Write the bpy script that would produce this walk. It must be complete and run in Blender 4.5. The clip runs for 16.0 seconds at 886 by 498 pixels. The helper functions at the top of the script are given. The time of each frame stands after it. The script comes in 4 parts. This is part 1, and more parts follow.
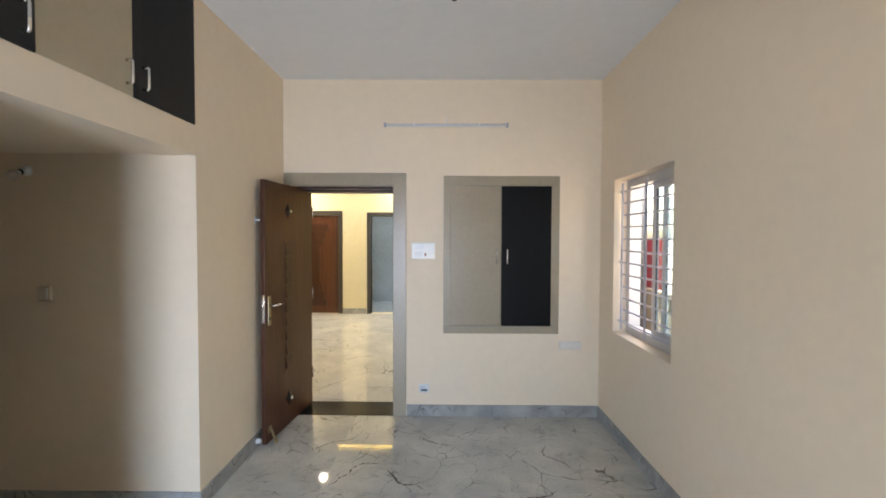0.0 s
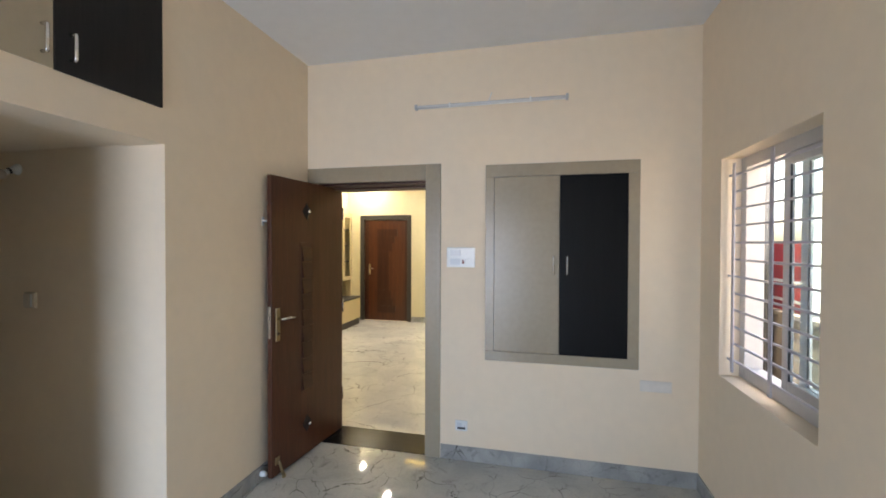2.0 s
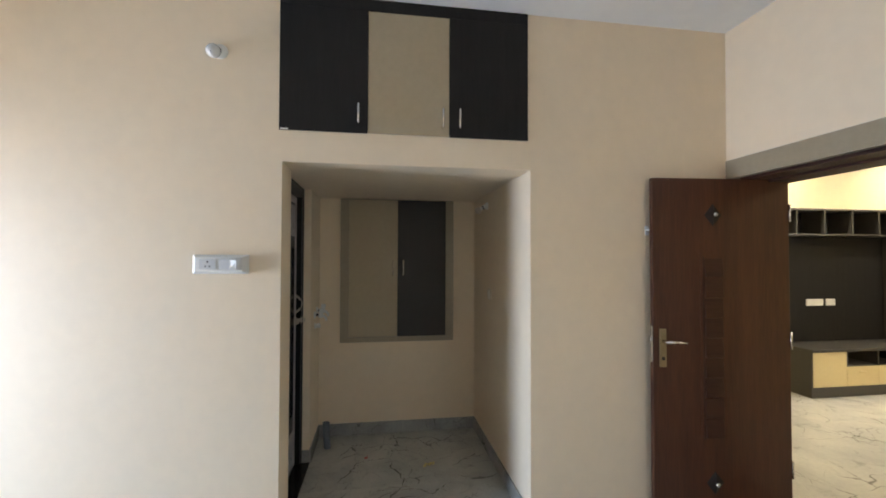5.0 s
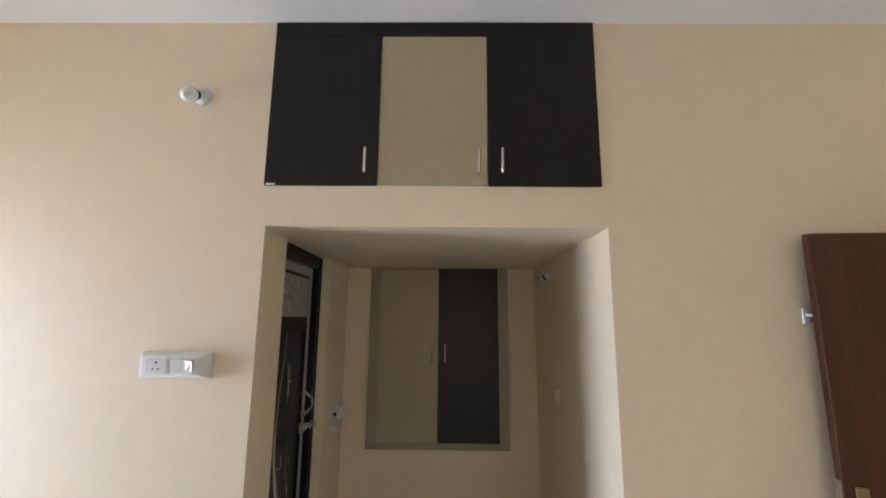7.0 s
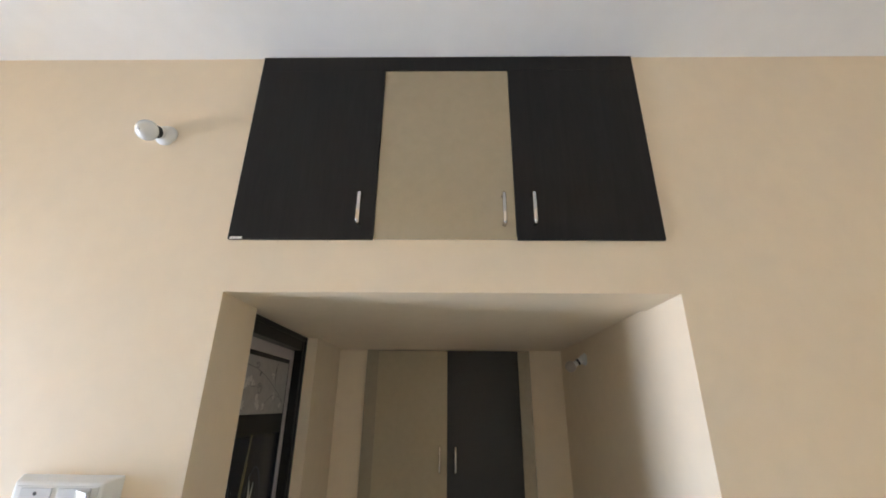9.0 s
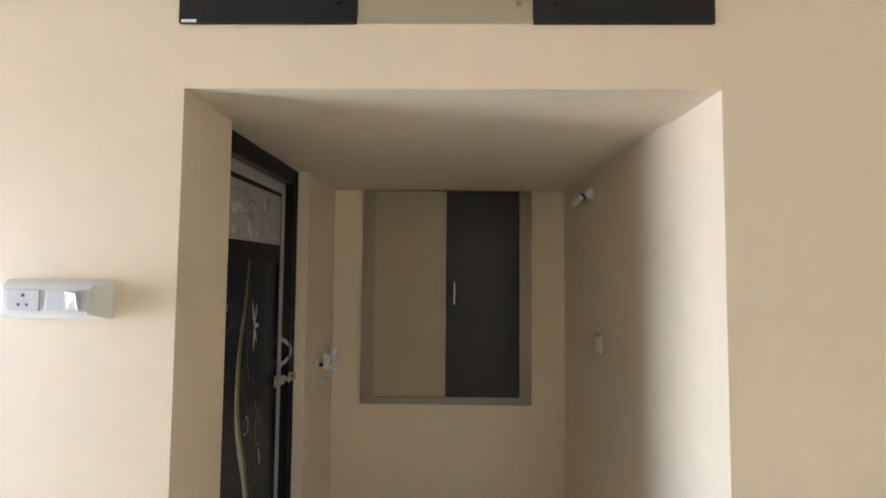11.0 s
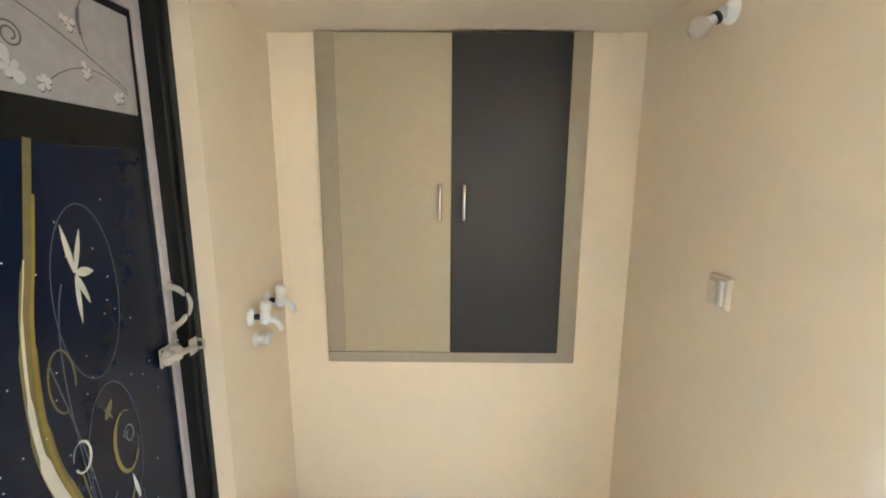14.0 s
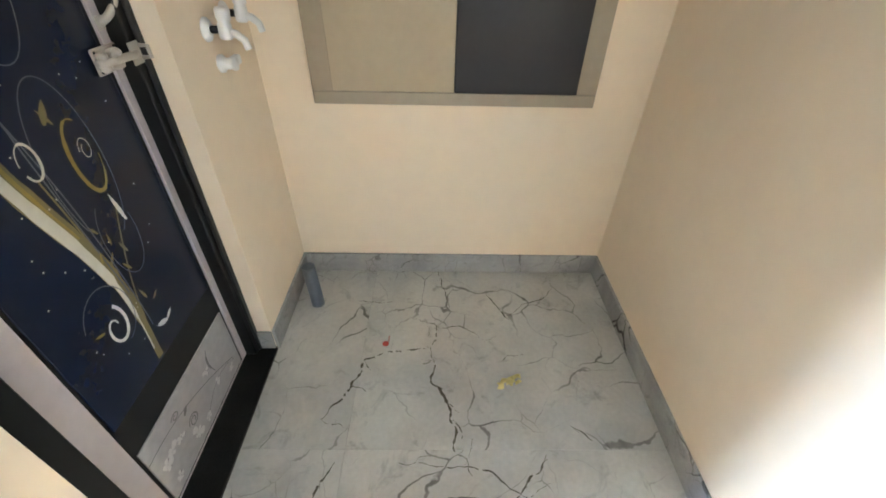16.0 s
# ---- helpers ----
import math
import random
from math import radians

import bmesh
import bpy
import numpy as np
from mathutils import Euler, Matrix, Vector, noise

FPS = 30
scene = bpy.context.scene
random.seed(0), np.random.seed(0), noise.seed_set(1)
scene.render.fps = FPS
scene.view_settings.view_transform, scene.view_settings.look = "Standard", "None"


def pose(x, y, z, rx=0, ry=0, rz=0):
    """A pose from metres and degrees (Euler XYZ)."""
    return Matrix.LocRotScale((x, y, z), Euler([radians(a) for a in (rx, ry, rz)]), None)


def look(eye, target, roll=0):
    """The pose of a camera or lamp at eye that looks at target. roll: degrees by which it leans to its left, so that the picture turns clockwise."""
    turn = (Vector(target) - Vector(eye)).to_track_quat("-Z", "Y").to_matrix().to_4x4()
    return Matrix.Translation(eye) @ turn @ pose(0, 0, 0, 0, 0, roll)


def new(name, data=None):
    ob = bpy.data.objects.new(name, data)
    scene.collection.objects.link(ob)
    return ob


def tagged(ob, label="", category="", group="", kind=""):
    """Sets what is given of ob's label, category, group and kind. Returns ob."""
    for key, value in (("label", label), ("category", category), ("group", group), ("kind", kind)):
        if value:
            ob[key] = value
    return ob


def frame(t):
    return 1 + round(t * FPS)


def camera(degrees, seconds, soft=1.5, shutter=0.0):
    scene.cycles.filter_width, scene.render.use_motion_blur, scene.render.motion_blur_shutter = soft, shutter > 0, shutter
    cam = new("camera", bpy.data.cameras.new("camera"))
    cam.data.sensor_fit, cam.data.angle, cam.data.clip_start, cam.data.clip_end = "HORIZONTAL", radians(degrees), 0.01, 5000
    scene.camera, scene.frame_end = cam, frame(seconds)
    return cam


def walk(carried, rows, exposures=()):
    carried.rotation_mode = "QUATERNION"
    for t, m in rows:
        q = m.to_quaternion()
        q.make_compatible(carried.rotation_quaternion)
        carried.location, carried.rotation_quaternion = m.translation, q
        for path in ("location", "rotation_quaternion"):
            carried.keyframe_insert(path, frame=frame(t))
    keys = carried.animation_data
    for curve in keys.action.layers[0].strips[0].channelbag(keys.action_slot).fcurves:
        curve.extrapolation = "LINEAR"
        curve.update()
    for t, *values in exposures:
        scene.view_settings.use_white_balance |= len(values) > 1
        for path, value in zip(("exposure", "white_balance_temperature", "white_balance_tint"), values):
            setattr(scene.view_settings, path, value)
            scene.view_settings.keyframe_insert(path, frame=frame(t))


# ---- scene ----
cam = camera(93.7, 16.0, soft=1.8)
PATH = [
    (0, (-0.011, 0.161, 1.573), (-0.025, 2.16, 1.518), 0.2),
    (0.5, (0.081, 0.262, 1.567), (0.044, 2.262, 1.522), 0.2),
    (1, (0.13, 0.54, 1.558), (0.04, 2.537, 1.524), 0.2),
    (1.5, (0.188, 0.741, 1.556), (-0.02, 2.73, 1.528), 0.2),
    (2, (0.347, 0.858, 1.557), (-0.111, 2.805, 1.53), 0.2),
    (2.5, (0.447, 1.036, 1.538), (-0.354, 2.868, 1.508), 0.2),
    (3, (0.544, 1.249, 1.543), (-0.68, 2.831, 1.516), 0.3),
    (3.5, (0.709, 1.46, 1.528), (-0.891, 2.66, 1.494), 0.5),
    (4, (0.853, 1.578, 1.531), (-0.98, 2.377, 1.491), 0.6),
    (4.5, (0.901, 1.62, 1.529), (-1.044, 2.081, 1.487), 0.7),
    (6.8, (0.237, 1.862, 1.643), (-1.744, 1.856, 1.92), 0.4),
    (7, (0.183, 1.877, 1.67), (-1.788, 1.855, 2.006), 0.5),
    (7.5, (0.005, 1.841, 1.692), (-1.924, 1.806, 2.218), 0.6),
    (8, (-0.149, 1.809, 1.718), (-2.032, 1.773, 2.391), 0.6),
    (8.5, (-0.209, 1.827, 1.724), (-2.068, 1.784, 2.462), 0.7),
    (9, (-0.226, 1.832, 1.717), (-2.096, 1.795, 2.426), 0.6),
    (9.5, (-0.274, 1.831, 1.658), (-2.191, 1.796, 2.227), 0.5),
    (10, (-0.302, 1.838, 1.597), (-2.265, 1.802, 1.977), 0.5),
    (12.5, (-0.844, 1.809, 1.573), (-2.842, 1.79, 1.494), 0.5),
    (13, (-1.079, 1.823, 1.575), (-3.076, 1.803, 1.476), 0.5),
    (13.5, (-1.196, 1.803, 1.592), (-3.188, 1.793, 1.417), 0.4),
    (14, (-1.254, 1.802, 1.542), (-3.222, 1.781, 1.19), 0.2),
    (14.5, (-1.3, 1.754, 1.449), (-3.212, 1.791, 0.863), 1.0),
    (15, (-1.358, 1.757, 1.343), (-3.153, 1.787, 0.461), 1.0),
    (15.5, (-1.366, 1.745, 1.303), (-3.019, 1.79, 0.178), 1.5),
    (16, (-1.352, 1.758, 1.307), (-2.924, 1.792, 0.071), 1.4),
]
EXPOSURES = [(0, 3.2, 7400, 10), (2, 3.05, 7350, 10), (3.0, 3.55, 7350, 9), (3.5, 3.6, 7350, 8.5), (4.5, 3.25, 7300, 8.5), (7, 3.3, 7750, 10), (8.5, 3.6, 7700, 10), (10, 3.72, 7700, 10),
             (12.5, 4.3, 8400, 10.5), (13, 5.08, 8500, 11.5), (13.5, 5.45, 7900, 9), (14.5, 5.65, 6800, 6.5), (16, 5.35, 6900, 8)]
walk(cam, [(t, look(eye, target, roll)) for t, eye, target, roll in PATH], EXPOSURES)

# ---- plan, in metres ----
XW, XE, YS, YN, ZC = -1.425, 1.33, -1.60, 3.78, 2.934     # bedroom faces
AB, AS, AN, AZ = -2.85, 1.15, 2.510, 2.042                # alcove: back, south, north, top
LY0, LY1, LXW, LXE = 4.08, 8.70, -3.50, 1.33              # hall beyond the door

# ---- light ----
world = bpy.data.worlds.new("sky")
scene.world = world
world.use_nodes = True
wn = world.node_tree.nodes
sky = wn.new("ShaderNodeTexSky")
sky.sky_type, sky.sun_disc = "NISHITA", False
sky.dust_density = 4.0
sky.sun_elevation, sky.sun_rotation = radians(70), radians(-18)
wn["Background"].inputs["Strength"].default_value = 0.15
world.node_tree.links.new(sky.outputs["Color"], wn["Background"].inputs["Color"])

sun = new("sun", bpy.data.lights.new("sun", "SUN"))
sun.data.energy, sun.data.angle, sun.data.color = 5.0, radians(0.6), (1.0, 0.95, 0.87)
sun.matrix_world = look((-1.0, 3.0, 9), (0, 0, 0))


def area(name, eye, target, w, h, watts, colour, shape="RECTANGLE"):
    lamp = new(name, bpy.data.lights.new(name, "AREA"))
    lamp.data.shape, lamp.data.size, lamp.data.size_y = shape, w, h
    lamp.data.energy, lamp.data.color = watts, colour
    lamp.matrix_world = look(eye, target)
    return lamp


# daylight in the balcony doorway behind the walker
south_light = area("sky_light_south_opening", (-0.835, YS - 0.03, 1.05), (-1.2, 4, -0.35), 0.69, 1.95, 7.1, (0.45, 0.63, 1.0))
south_light.data.spread = radians(120)
# added unseen fill lamp, cool, to brighten the windowless washroom behind the hall
area("washroom_fill_lamp", (-0.3, 10.2, 2.0), (-1.3, 9.6, 0.8), 0.6, 0.5, 3.2, (0.80, 0.90, 1.0))
DOWNLIGHTS = [(-3.02, 8.38), (-2.23, 7.62), (-0.9, 8.35), (-3.08, 6.25), (-0.4, 5.9)]
for px, py in DOWNLIGHTS:
    area("downlight_beam", (px, py, 2.828), (px, py, 0), 0.11, 0.11, 2.0, (1.0, 0.96, 0.90), "DISK")


# ---- materials ----
def mat(name, colour, rough=0.5, metal=0.0, spec=0.5, var=0.06, scale=6.0, bump=0.0, bscale=60.0, coat=0.0):
    """Plain painted or moulded surface with mottling at two scales and a fine relief."""
    m = bpy.data.materials.new(name)
    m.use_nodes = True
    n, l = m.node_tree.nodes, m.node_tree.links
    b = n["Principled BSDF"]
    b.inputs["Roughness"].default_value, b.inputs["Metallic"].default_value = rough, metal
    b.inputs["Specular IOR Level"].default_value = spec
    b.inputs["Coat Weight"].default_value = coat
    b.inputs["Coat Roughness"].default_value = 0.12
    tc = n.new("ShaderNodeTexCoord")
    big, small = n.new("ShaderNodeTexNoise"), n.new("ShaderNodeTexNoise")
    big.inputs["Scale"].default_value, small.inputs["Scale"].default_value = scale * 0.25, scale * 6
    big.inputs["Detail"].default_value = small.inputs["Detail"].default_value = 4
    add = n.new("ShaderNodeMath")
    add.operation = "ADD"
    ramp = n.new("ShaderNodeMapRange")
    ramp.inputs["From Min"].default_value, ramp.inputs["From Max"].default_value = 0.7, 1.3
    ramp.inputs["To Min"].default_value, ramp.inputs["To Max"].default_value = 1 - var, 1 + var
    mul = n.new("ShaderNodeVectorMath")
    mul.operation = "SCALE"
    mul.inputs[0].default_value = colour
    for t in (big, small):
        l.new(tc.outputs["Object"], t.inputs["Vector"])
    l.new(big.outputs["Fac"], add.inputs[0])
    l.new(small.outputs["Fac"], add.inputs[1])
    l.new(add.outputs[0], ramp.inputs["Value"])
    l.new(ramp.outputs[0], mul.inputs["Scale"])
    l.new(mul.outputs[0], b.inputs["Base Color"])
    if bump:
        fine = n.new("ShaderNodeTexNoise")
        fine.inputs["Scale"].default_value, fine.inputs["Detail"].default_value = bscale, 5
        bp = n.new("ShaderNodeBump")
        bp.inputs["Strength"].default_value, bp.inputs["Distance"].default_value = bump, 0.004
        l.new(tc.outputs["Object"], fine.inputs["Vector"])
        l.new(fine.outputs["Fac"], bp.inputs["Height"])
        l.new(bp.outputs[0], b.inputs["Normal"])
    return m


def grain_mat(name, dark, light, rough, axis=2, stretch=14.0, scale=3.0, coat=0.0, spec=0.5, relief=0.12):
    """Wood or wood-look laminate: fibres drawn out along one axis."""
    m = bpy.data.materials.new(name)
    m.use_nodes = True
    n, l = m.node_tree.nodes, m.node_tree.links
    b = n["Principled BSDF"]
    b.inputs["Roughness"].default_value, b.inputs["Specular IOR Level"].default_value = rough, spec
    b.inputs["Coat Weight"].default_value, b.inputs["Coat Roughness"].default_value = coat, 0.15
    tc, mp = n.new("ShaderNodeTexCoord"), n.new("ShaderNodeMapping")
    sc = [scale * stretch] * 3
    sc[axis] = scale
    mp.inputs["Scale"].default_value = sc
    a, c = n.new("ShaderNodeTexNoise"), n.new("ShaderNodeTexNoise")
    a.inputs["Scale"].default_value, a.inputs["Detail"].default_value, a.inputs["Distortion"].default_value = 0.35, 6, 0.6
    c.inputs["Scale"].default_value, c.inputs["Detail"].default_value = 2.2, 8
    mx = n.new("ShaderNodeMath")
    mx.operation = "MULTIPLY_ADD"
    mx.inputs[1].default_value = 0.5
    half = n.new("ShaderNodeMath")
    half.operation = "MULTIPLY"
    half.inputs[1].default_value = 0.5
    ramp = n.new("ShaderNodeValToRGB")
    ramp.color_ramp.elements[0].position, ramp.color_ramp.elements[1].position = 0.36, 0.64
    ramp.color_ramp.elements[0].color, ramp.color_ramp.elements[1].color = (*dark, 1), (*light, 1)
    bp = n.new("ShaderNodeBump")
    bp.inputs["Strength"].default_value, bp.inputs["Distance"].default_value = relief, 0.001
    l.new(tc.outputs["Object"], mp.inputs["Vector"])
    for t in (a, c):
        l.new(mp.outputs[0], t.inputs["Vector"])
    l.new(a.outputs["Fac"], half.inputs[0])
    l.new(c.outputs["Fac"], mx.inputs[0])
    l.new(half.outputs[0], mx.inputs[2])
    l.new(mx.outputs[0], ramp.inputs["Fac"])
    l.new(ramp.outputs["Color"], b.inputs["Base Color"])
    l.new(mx.outputs[0], bp.inputs["Height"])
    l.new(bp.outputs[0], b.inputs["Normal"])
    return m


def marble(name, base, cloud, vein, rough=0.12, scale=1.0, lo=0.42):
    """Polished vitrified tile with grey clouds, a few bold broken veins and many hairlines."""
    m = bpy.data.materials.new(name)
    m.use_nodes = True
    n, l = m.node_tree.nodes, m.node_tree.links
    b = n["Principled BSDF"]
    b.inputs["Roughness"].default_value = rough
    tc = n.new("ShaderNodeTexCoord")
    info = n.new("ShaderNodeObjectInfo")
    shift = n.new("ShaderNodeVectorMath")
    shift.operation = "MULTIPLY_ADD"
    shift.inputs[1].default_value = (0, 0, 9.0)
    cmb = n.new("ShaderNodeCombineXYZ")
    l.new(info.outputs["Random"], cmb.inputs["Z"])
    l.new(cmb.outputs[0], shift.inputs[0])
    l.new(tc.outputs["Object"], shift.inputs[2])
    warp, jit = n.new("ShaderNodeTexNoise"), n.new("ShaderNodeTexNoise")
    warp.inputs["Scale"].default_value, warp.inputs["Detail"].default_value = 2.0 * scale, 2
    jit.inputs["Scale"].default_value, jit.inputs["Detail"].default_value = 15 * scale, 3
    wv, wv0 = n.new("ShaderNodeVectorMath"), n.new("ShaderNodeVectorMath")
    for q, w, src, amount in ((wv0, warp, shift, 0.50 / scale), (wv, jit, wv0, 0.045 / scale)):
        l.new(shift.outputs[0], w.inputs["Vector"])
        q.operation = "MULTIPLY_ADD"
        q.inputs[1].default_value = (amount, amount, amount)
        l.new(w.outputs["Color"], q.inputs[0])
        l.new(src.outputs[0], q.inputs[2])

    def cracks(sc, width, lo, hi, msc):
        v = n.new("ShaderNodeTexVoronoi")
        v.feature = "DISTANCE_TO_EDGE"
        v.inputs["Scale"].default_value = sc
        l.new(wv.outputs[0], v.inputs["Vector"])
        wn_ = n.new("ShaderNodeTexNoise")
        wn_.inputs["Scale"].default_value, wn_.inputs["Detail"].default_value = msc, 4
        l.new(shift.outputs[0], wn_.inputs["Vector"])
        keep = n.new("ShaderNodeMapRange")
        keep.inputs["From Min"].default_value, keep.inputs["From Max"].default_value = lo, hi
        l.new(wn_.outputs["Fac"], keep.inputs["Value"])
        wid = n.new("ShaderNodeMath")
        wid.operation = "MULTIPLY"
        wid.inputs[1].default_value = width
        l.new(keep.outputs[0], wid.inputs[0])
        wmin = n.new("ShaderNodeMath")
        wmin.operation = "MAXIMUM"
        wmin.inputs[1].default_value = 0.0008
        l.new(wid.outputs[0], wmin.inputs[0])
        div = n.new("ShaderNodeMath")
        div.operation = "DIVIDE"
        l.new(v.outputs["Distance"], div.inputs[0])
        l.new(wmin.outputs[0], div.inputs[1])
        inv = n.new("ShaderNodeMapRange")
        inv.inputs["From Min"].default_value, inv.inputs["From Max"].default_value = 0.45, 1.0
        inv.inputs["To Min"].default_value, inv.inputs["To Max"].default_value = 1.0, 0.0
        l.new(div.outputs[0], inv.inputs["Value"])
        out = n.new("ShaderNodeMath")
        out.operation = "MULTIPLY"
        l.new(inv.outputs[0], out.inputs[0])
        l.new(keep.outputs[0], out.inputs[1])
        return out

    bold = cracks(2.2 * scale, 0.018, lo, lo + 0.22, 2.8 * scale)
    fine = cracks(5.4 * scale, 0.024, 0.43, 0.66, 4.4 * scale)
    cl = n.new("ShaderNodeTexNoise")
    cl.inputs["Scale"].default_value, cl.inputs["Detail"].default_value = 3.2 * scale, 8
    l.new(wv.outputs[0], cl.inputs["Vector"])
    ramp = n.new("ShaderNodeValToRGB")
    ramp.color_ramp.elements[0].position, ramp.color_ramp.elements[1].position = 0.35, 0.68
    ramp.color_ramp.elements[0].color, ramp.color_ramp.elements[1].color = (*cloud, 1), (*base, 1)
    l.new(cl.outputs["Fac"], ramp.inputs["Fac"])
    m1, m2 = n.new("ShaderNodeMix"), n.new("ShaderNodeMix")
    for mm in (m1, m2):
        mm.data_type = "RGBA"
        mm.inputs["B"].default_value = (*vein, 1)
    l.new(ramp.outputs["Color"], m1.inputs["A"])
    f2 = n.new("ShaderNodeMath")
    f2.operation = "MULTIPLY"
    f2.inputs[1].default_value = 0.72
    l.new(fine.outputs[0], f2.inputs[0])
    l.new(f2.outputs[0], m1.inputs["Factor"])
    l.new(m1.outputs["Result"], m2.inputs["A"])
    f3 = n.new("ShaderNodeMath")
    f3.operation = "MULTIPLY"
    f3.inputs[1].default_value = 0.92
    l.new(bold.outputs[0], f3.inputs[0])
    l.new(f3.outputs[0], m2.inputs["Factor"])
    smudge, speck = n.new("ShaderNodeTexNoise"), n.new("ShaderNodeTexNoise")
    smudge.inputs["Scale"].default_value, smudge.inputs["Detail"].default_value, smudge.inputs["Roughness"].default_value = 7 * scale, 9, 0.7
    smudge.inputs["Distortion"].default_value = 1.2
    speck.inputs["Scale"].default_value, speck.inputs["Detail"].default_value = 60 * scale, 4
    sr, pr = n.new("ShaderNodeMapRange"), n.new("ShaderNodeMapRange")
    for q, lo, hi, v0, v1 in ((sr, 0.56, 0.72, 1.0, 0.62), (pr, 0.3, 0.7, 0.95, 1.05)):
        q.inputs["From Min"].default_value, q.inputs["From Max"].default_value = lo, hi
        q.inputs["To Min"].default_value, q.inputs["To Max"].default_value = v0, v1
    both = n.new("ShaderNodeMath")
    both.operation = "MULTIPLY"
    tone = n.new("ShaderNodeVectorMath")
    tone.operation = "SCALE"
    for q, dest in ((smudge, sr), (speck, pr)):
        l.new(shift.outputs[0], q.inputs["Vector"])
        l.new(q.outputs["Fac"], dest.inputs["Value"])
    l.new(sr.outputs[0], both.inputs[0])
    l.new(pr.outputs[0], both.inputs[1])
    l.new(m2.outputs["Result"], tone.inputs[0])
    l.new(both.outputs[0], tone.inputs["Scale"])
    l.new(tone.outputs[0], b.inputs["Base Color"])
    smear = n.new("ShaderNodeTexNoise")
    smear.inputs["Scale"].default_value = 5.0
    l.new(tc.outputs["Object"], smear.inputs["Vector"])
    rr = n.new("ShaderNodeMapRange")
    rr.inputs["To Min"].default_value, rr.inputs["To Max"].default_value = rough * 0.6, rough * 1.7
    l.new(smear.outputs["Fac"], rr.inputs["Value"])
    l.new(rr.outputs[0], b.inputs["Roughness"])
    return m


def glow(name, colour, strength):
    m = bpy.data.materials.new(name)
    m.use_nodes = True
    b = m.node_tree.nodes["Principled BSDF"]
    b.inputs["Base Color"].default_value = (*colour, 1)
    b.inputs["Emission Color"].default_value, b.inputs["Emission Strength"].default_value = (*colour, 1), strength
    return m


def clear_glass(name, tint, rough=0.02):
    m = bpy.data.materials.new(name)
    m.use_nodes = True
    b = m.node_tree.nodes["Principled BSDF"]
    b.inputs["Base Color"].default_value = (*tint, 1)
    b.inputs["Transmission Weight"].default_value, b.inputs["Roughness"].default_value = 1.0, rough
    b.inputs["IOR"].default_value = 1.45
    return m


M_WALL = mat("cream_wall_paint", (0.86, 0.72, 0.545), 0.55, spec=0.35, var=0.025, scale=2.5, bump=0.10, bscale=45)
M_HALL = mat("yellow_wall_paint", (0.80, 0.71, 0.47), 0.5, var=0.03, scale=2.5, bump=0.08, bscale=45)
M_CEIL = mat("white_ceiling_paint", (0.84, 0.84, 0.83), 0.8, spec=0.2, var=0.02, scale=2.0, bump=0.08, bscale=35)
M_FLOOR = marble("grey_marble_tile", (0.56, 0.555, 0.505), (0.42, 0.42, 0.39), (0.045, 0.042, 0.034), 0.035, lo=0.50)
M_HALLFLOOR = marble("white_marble_tile", (0.74, 0.72, 0.66), (0.58, 0.57, 0.54), (0.10, 0.085, 0.07), 0.04, 0.62, lo=0.6)
M_SKIRT = marble("grey_marble_skirting", (0.43, 0.425, 0.40), (0.29, 0.29, 0.28), (0.06, 0.055, 0.05), 0.16, 1.6)
M_VEIN = mat("dark_vein_in_tile", (0.10, 0.092, 0.07), 0.05, var=0.45, scale=26)
M_GROUT = mat("grey_grout", (0.43, 0.43, 0.40), 0.8, var=0.1, scale=20)
M_TAUPE = mat("taupe_enamel_paint", (0.36, 0.302, 0.214), 0.30, var=0.06, scale=5, bump=0.10, bscale=30)
M_BEIGE = mat("beige_laminate", (0.45, 0.374, 0.256), 0.40, spec=0.35, var=0.04, scale=5, bump=0.04, bscale=160)
M_DARK = grain_mat("dark_wenge_laminate", (0.0205, 0.0188, 0.0178), (0.0255, 0.0234, 0.0222), 0.5, 2, 18, 5.0, 0.0, 0.15, 0.03)
M_BLACKLAM = grain_mat("black_laminate", (0.0062, 0.0060, 0.0062), (0.0082, 0.0080, 0.0080), 0.42, 2, 18, 5.0, 0.0, 0.15, 0.03)
M_CHARCOAL = mat("charcoal_laminate", (0.0205, 0.0172, 0.0170), 0.45, spec=0.4, var=0.08, scale=8, bump=0.03, bscale=120)
M_WOOD = grain_mat("dark_red_brown_door_skin", (0.058, 0.0190, 0.0088), (0.096, 0.0325, 0.0150), 0.42, 2, 16, 3.0, 0.0, 0.4)
M_BLOCK = grain_mat("carved_block_skin", (0.036, 0.011, 0.005), (0.062, 0.020, 0.010), 0.40, 0, 16, 3.0, 0.0, 0.4)
M_DIAMOND = mat("blackened_wood", (0.012, 0.006, 0.004), 0.6, var=0.15)
M_WOODFRAME = grain_mat("dark_brown_timber", (0.028, 0.009, 0.005), (0.055, 0.018, 0.010), 0.40, 2, 14, 4.0)
M_HALLDOOR = grain_mat("teak_veneer", (0.064, 0.019, 0.008), (0.118, 0.036, 0.014), 0.32, 2, 16, 3.0, 0.2)
M_HALLDARK = grain_mat("dark_teak_inlay", (0.040, 0.012, 0.006), (0.065, 0.021, 0.010), 0.32, 2, 16, 3.0, 0.2)
M_CREAMLAM = mat("cream_laminate", (0.72, 0.58, 0.32), 0.35, var=0.03)
M_GREYFRAME = mat("dark_grey_enamel_paint", (0.058, 0.051, 0.043), 0.4, var=0.08)
M_BLACKPVC = mat("black_pvc", (0.010, 0.010, 0.010), 0.32, spec=0.3, var=0.10, scale=4)
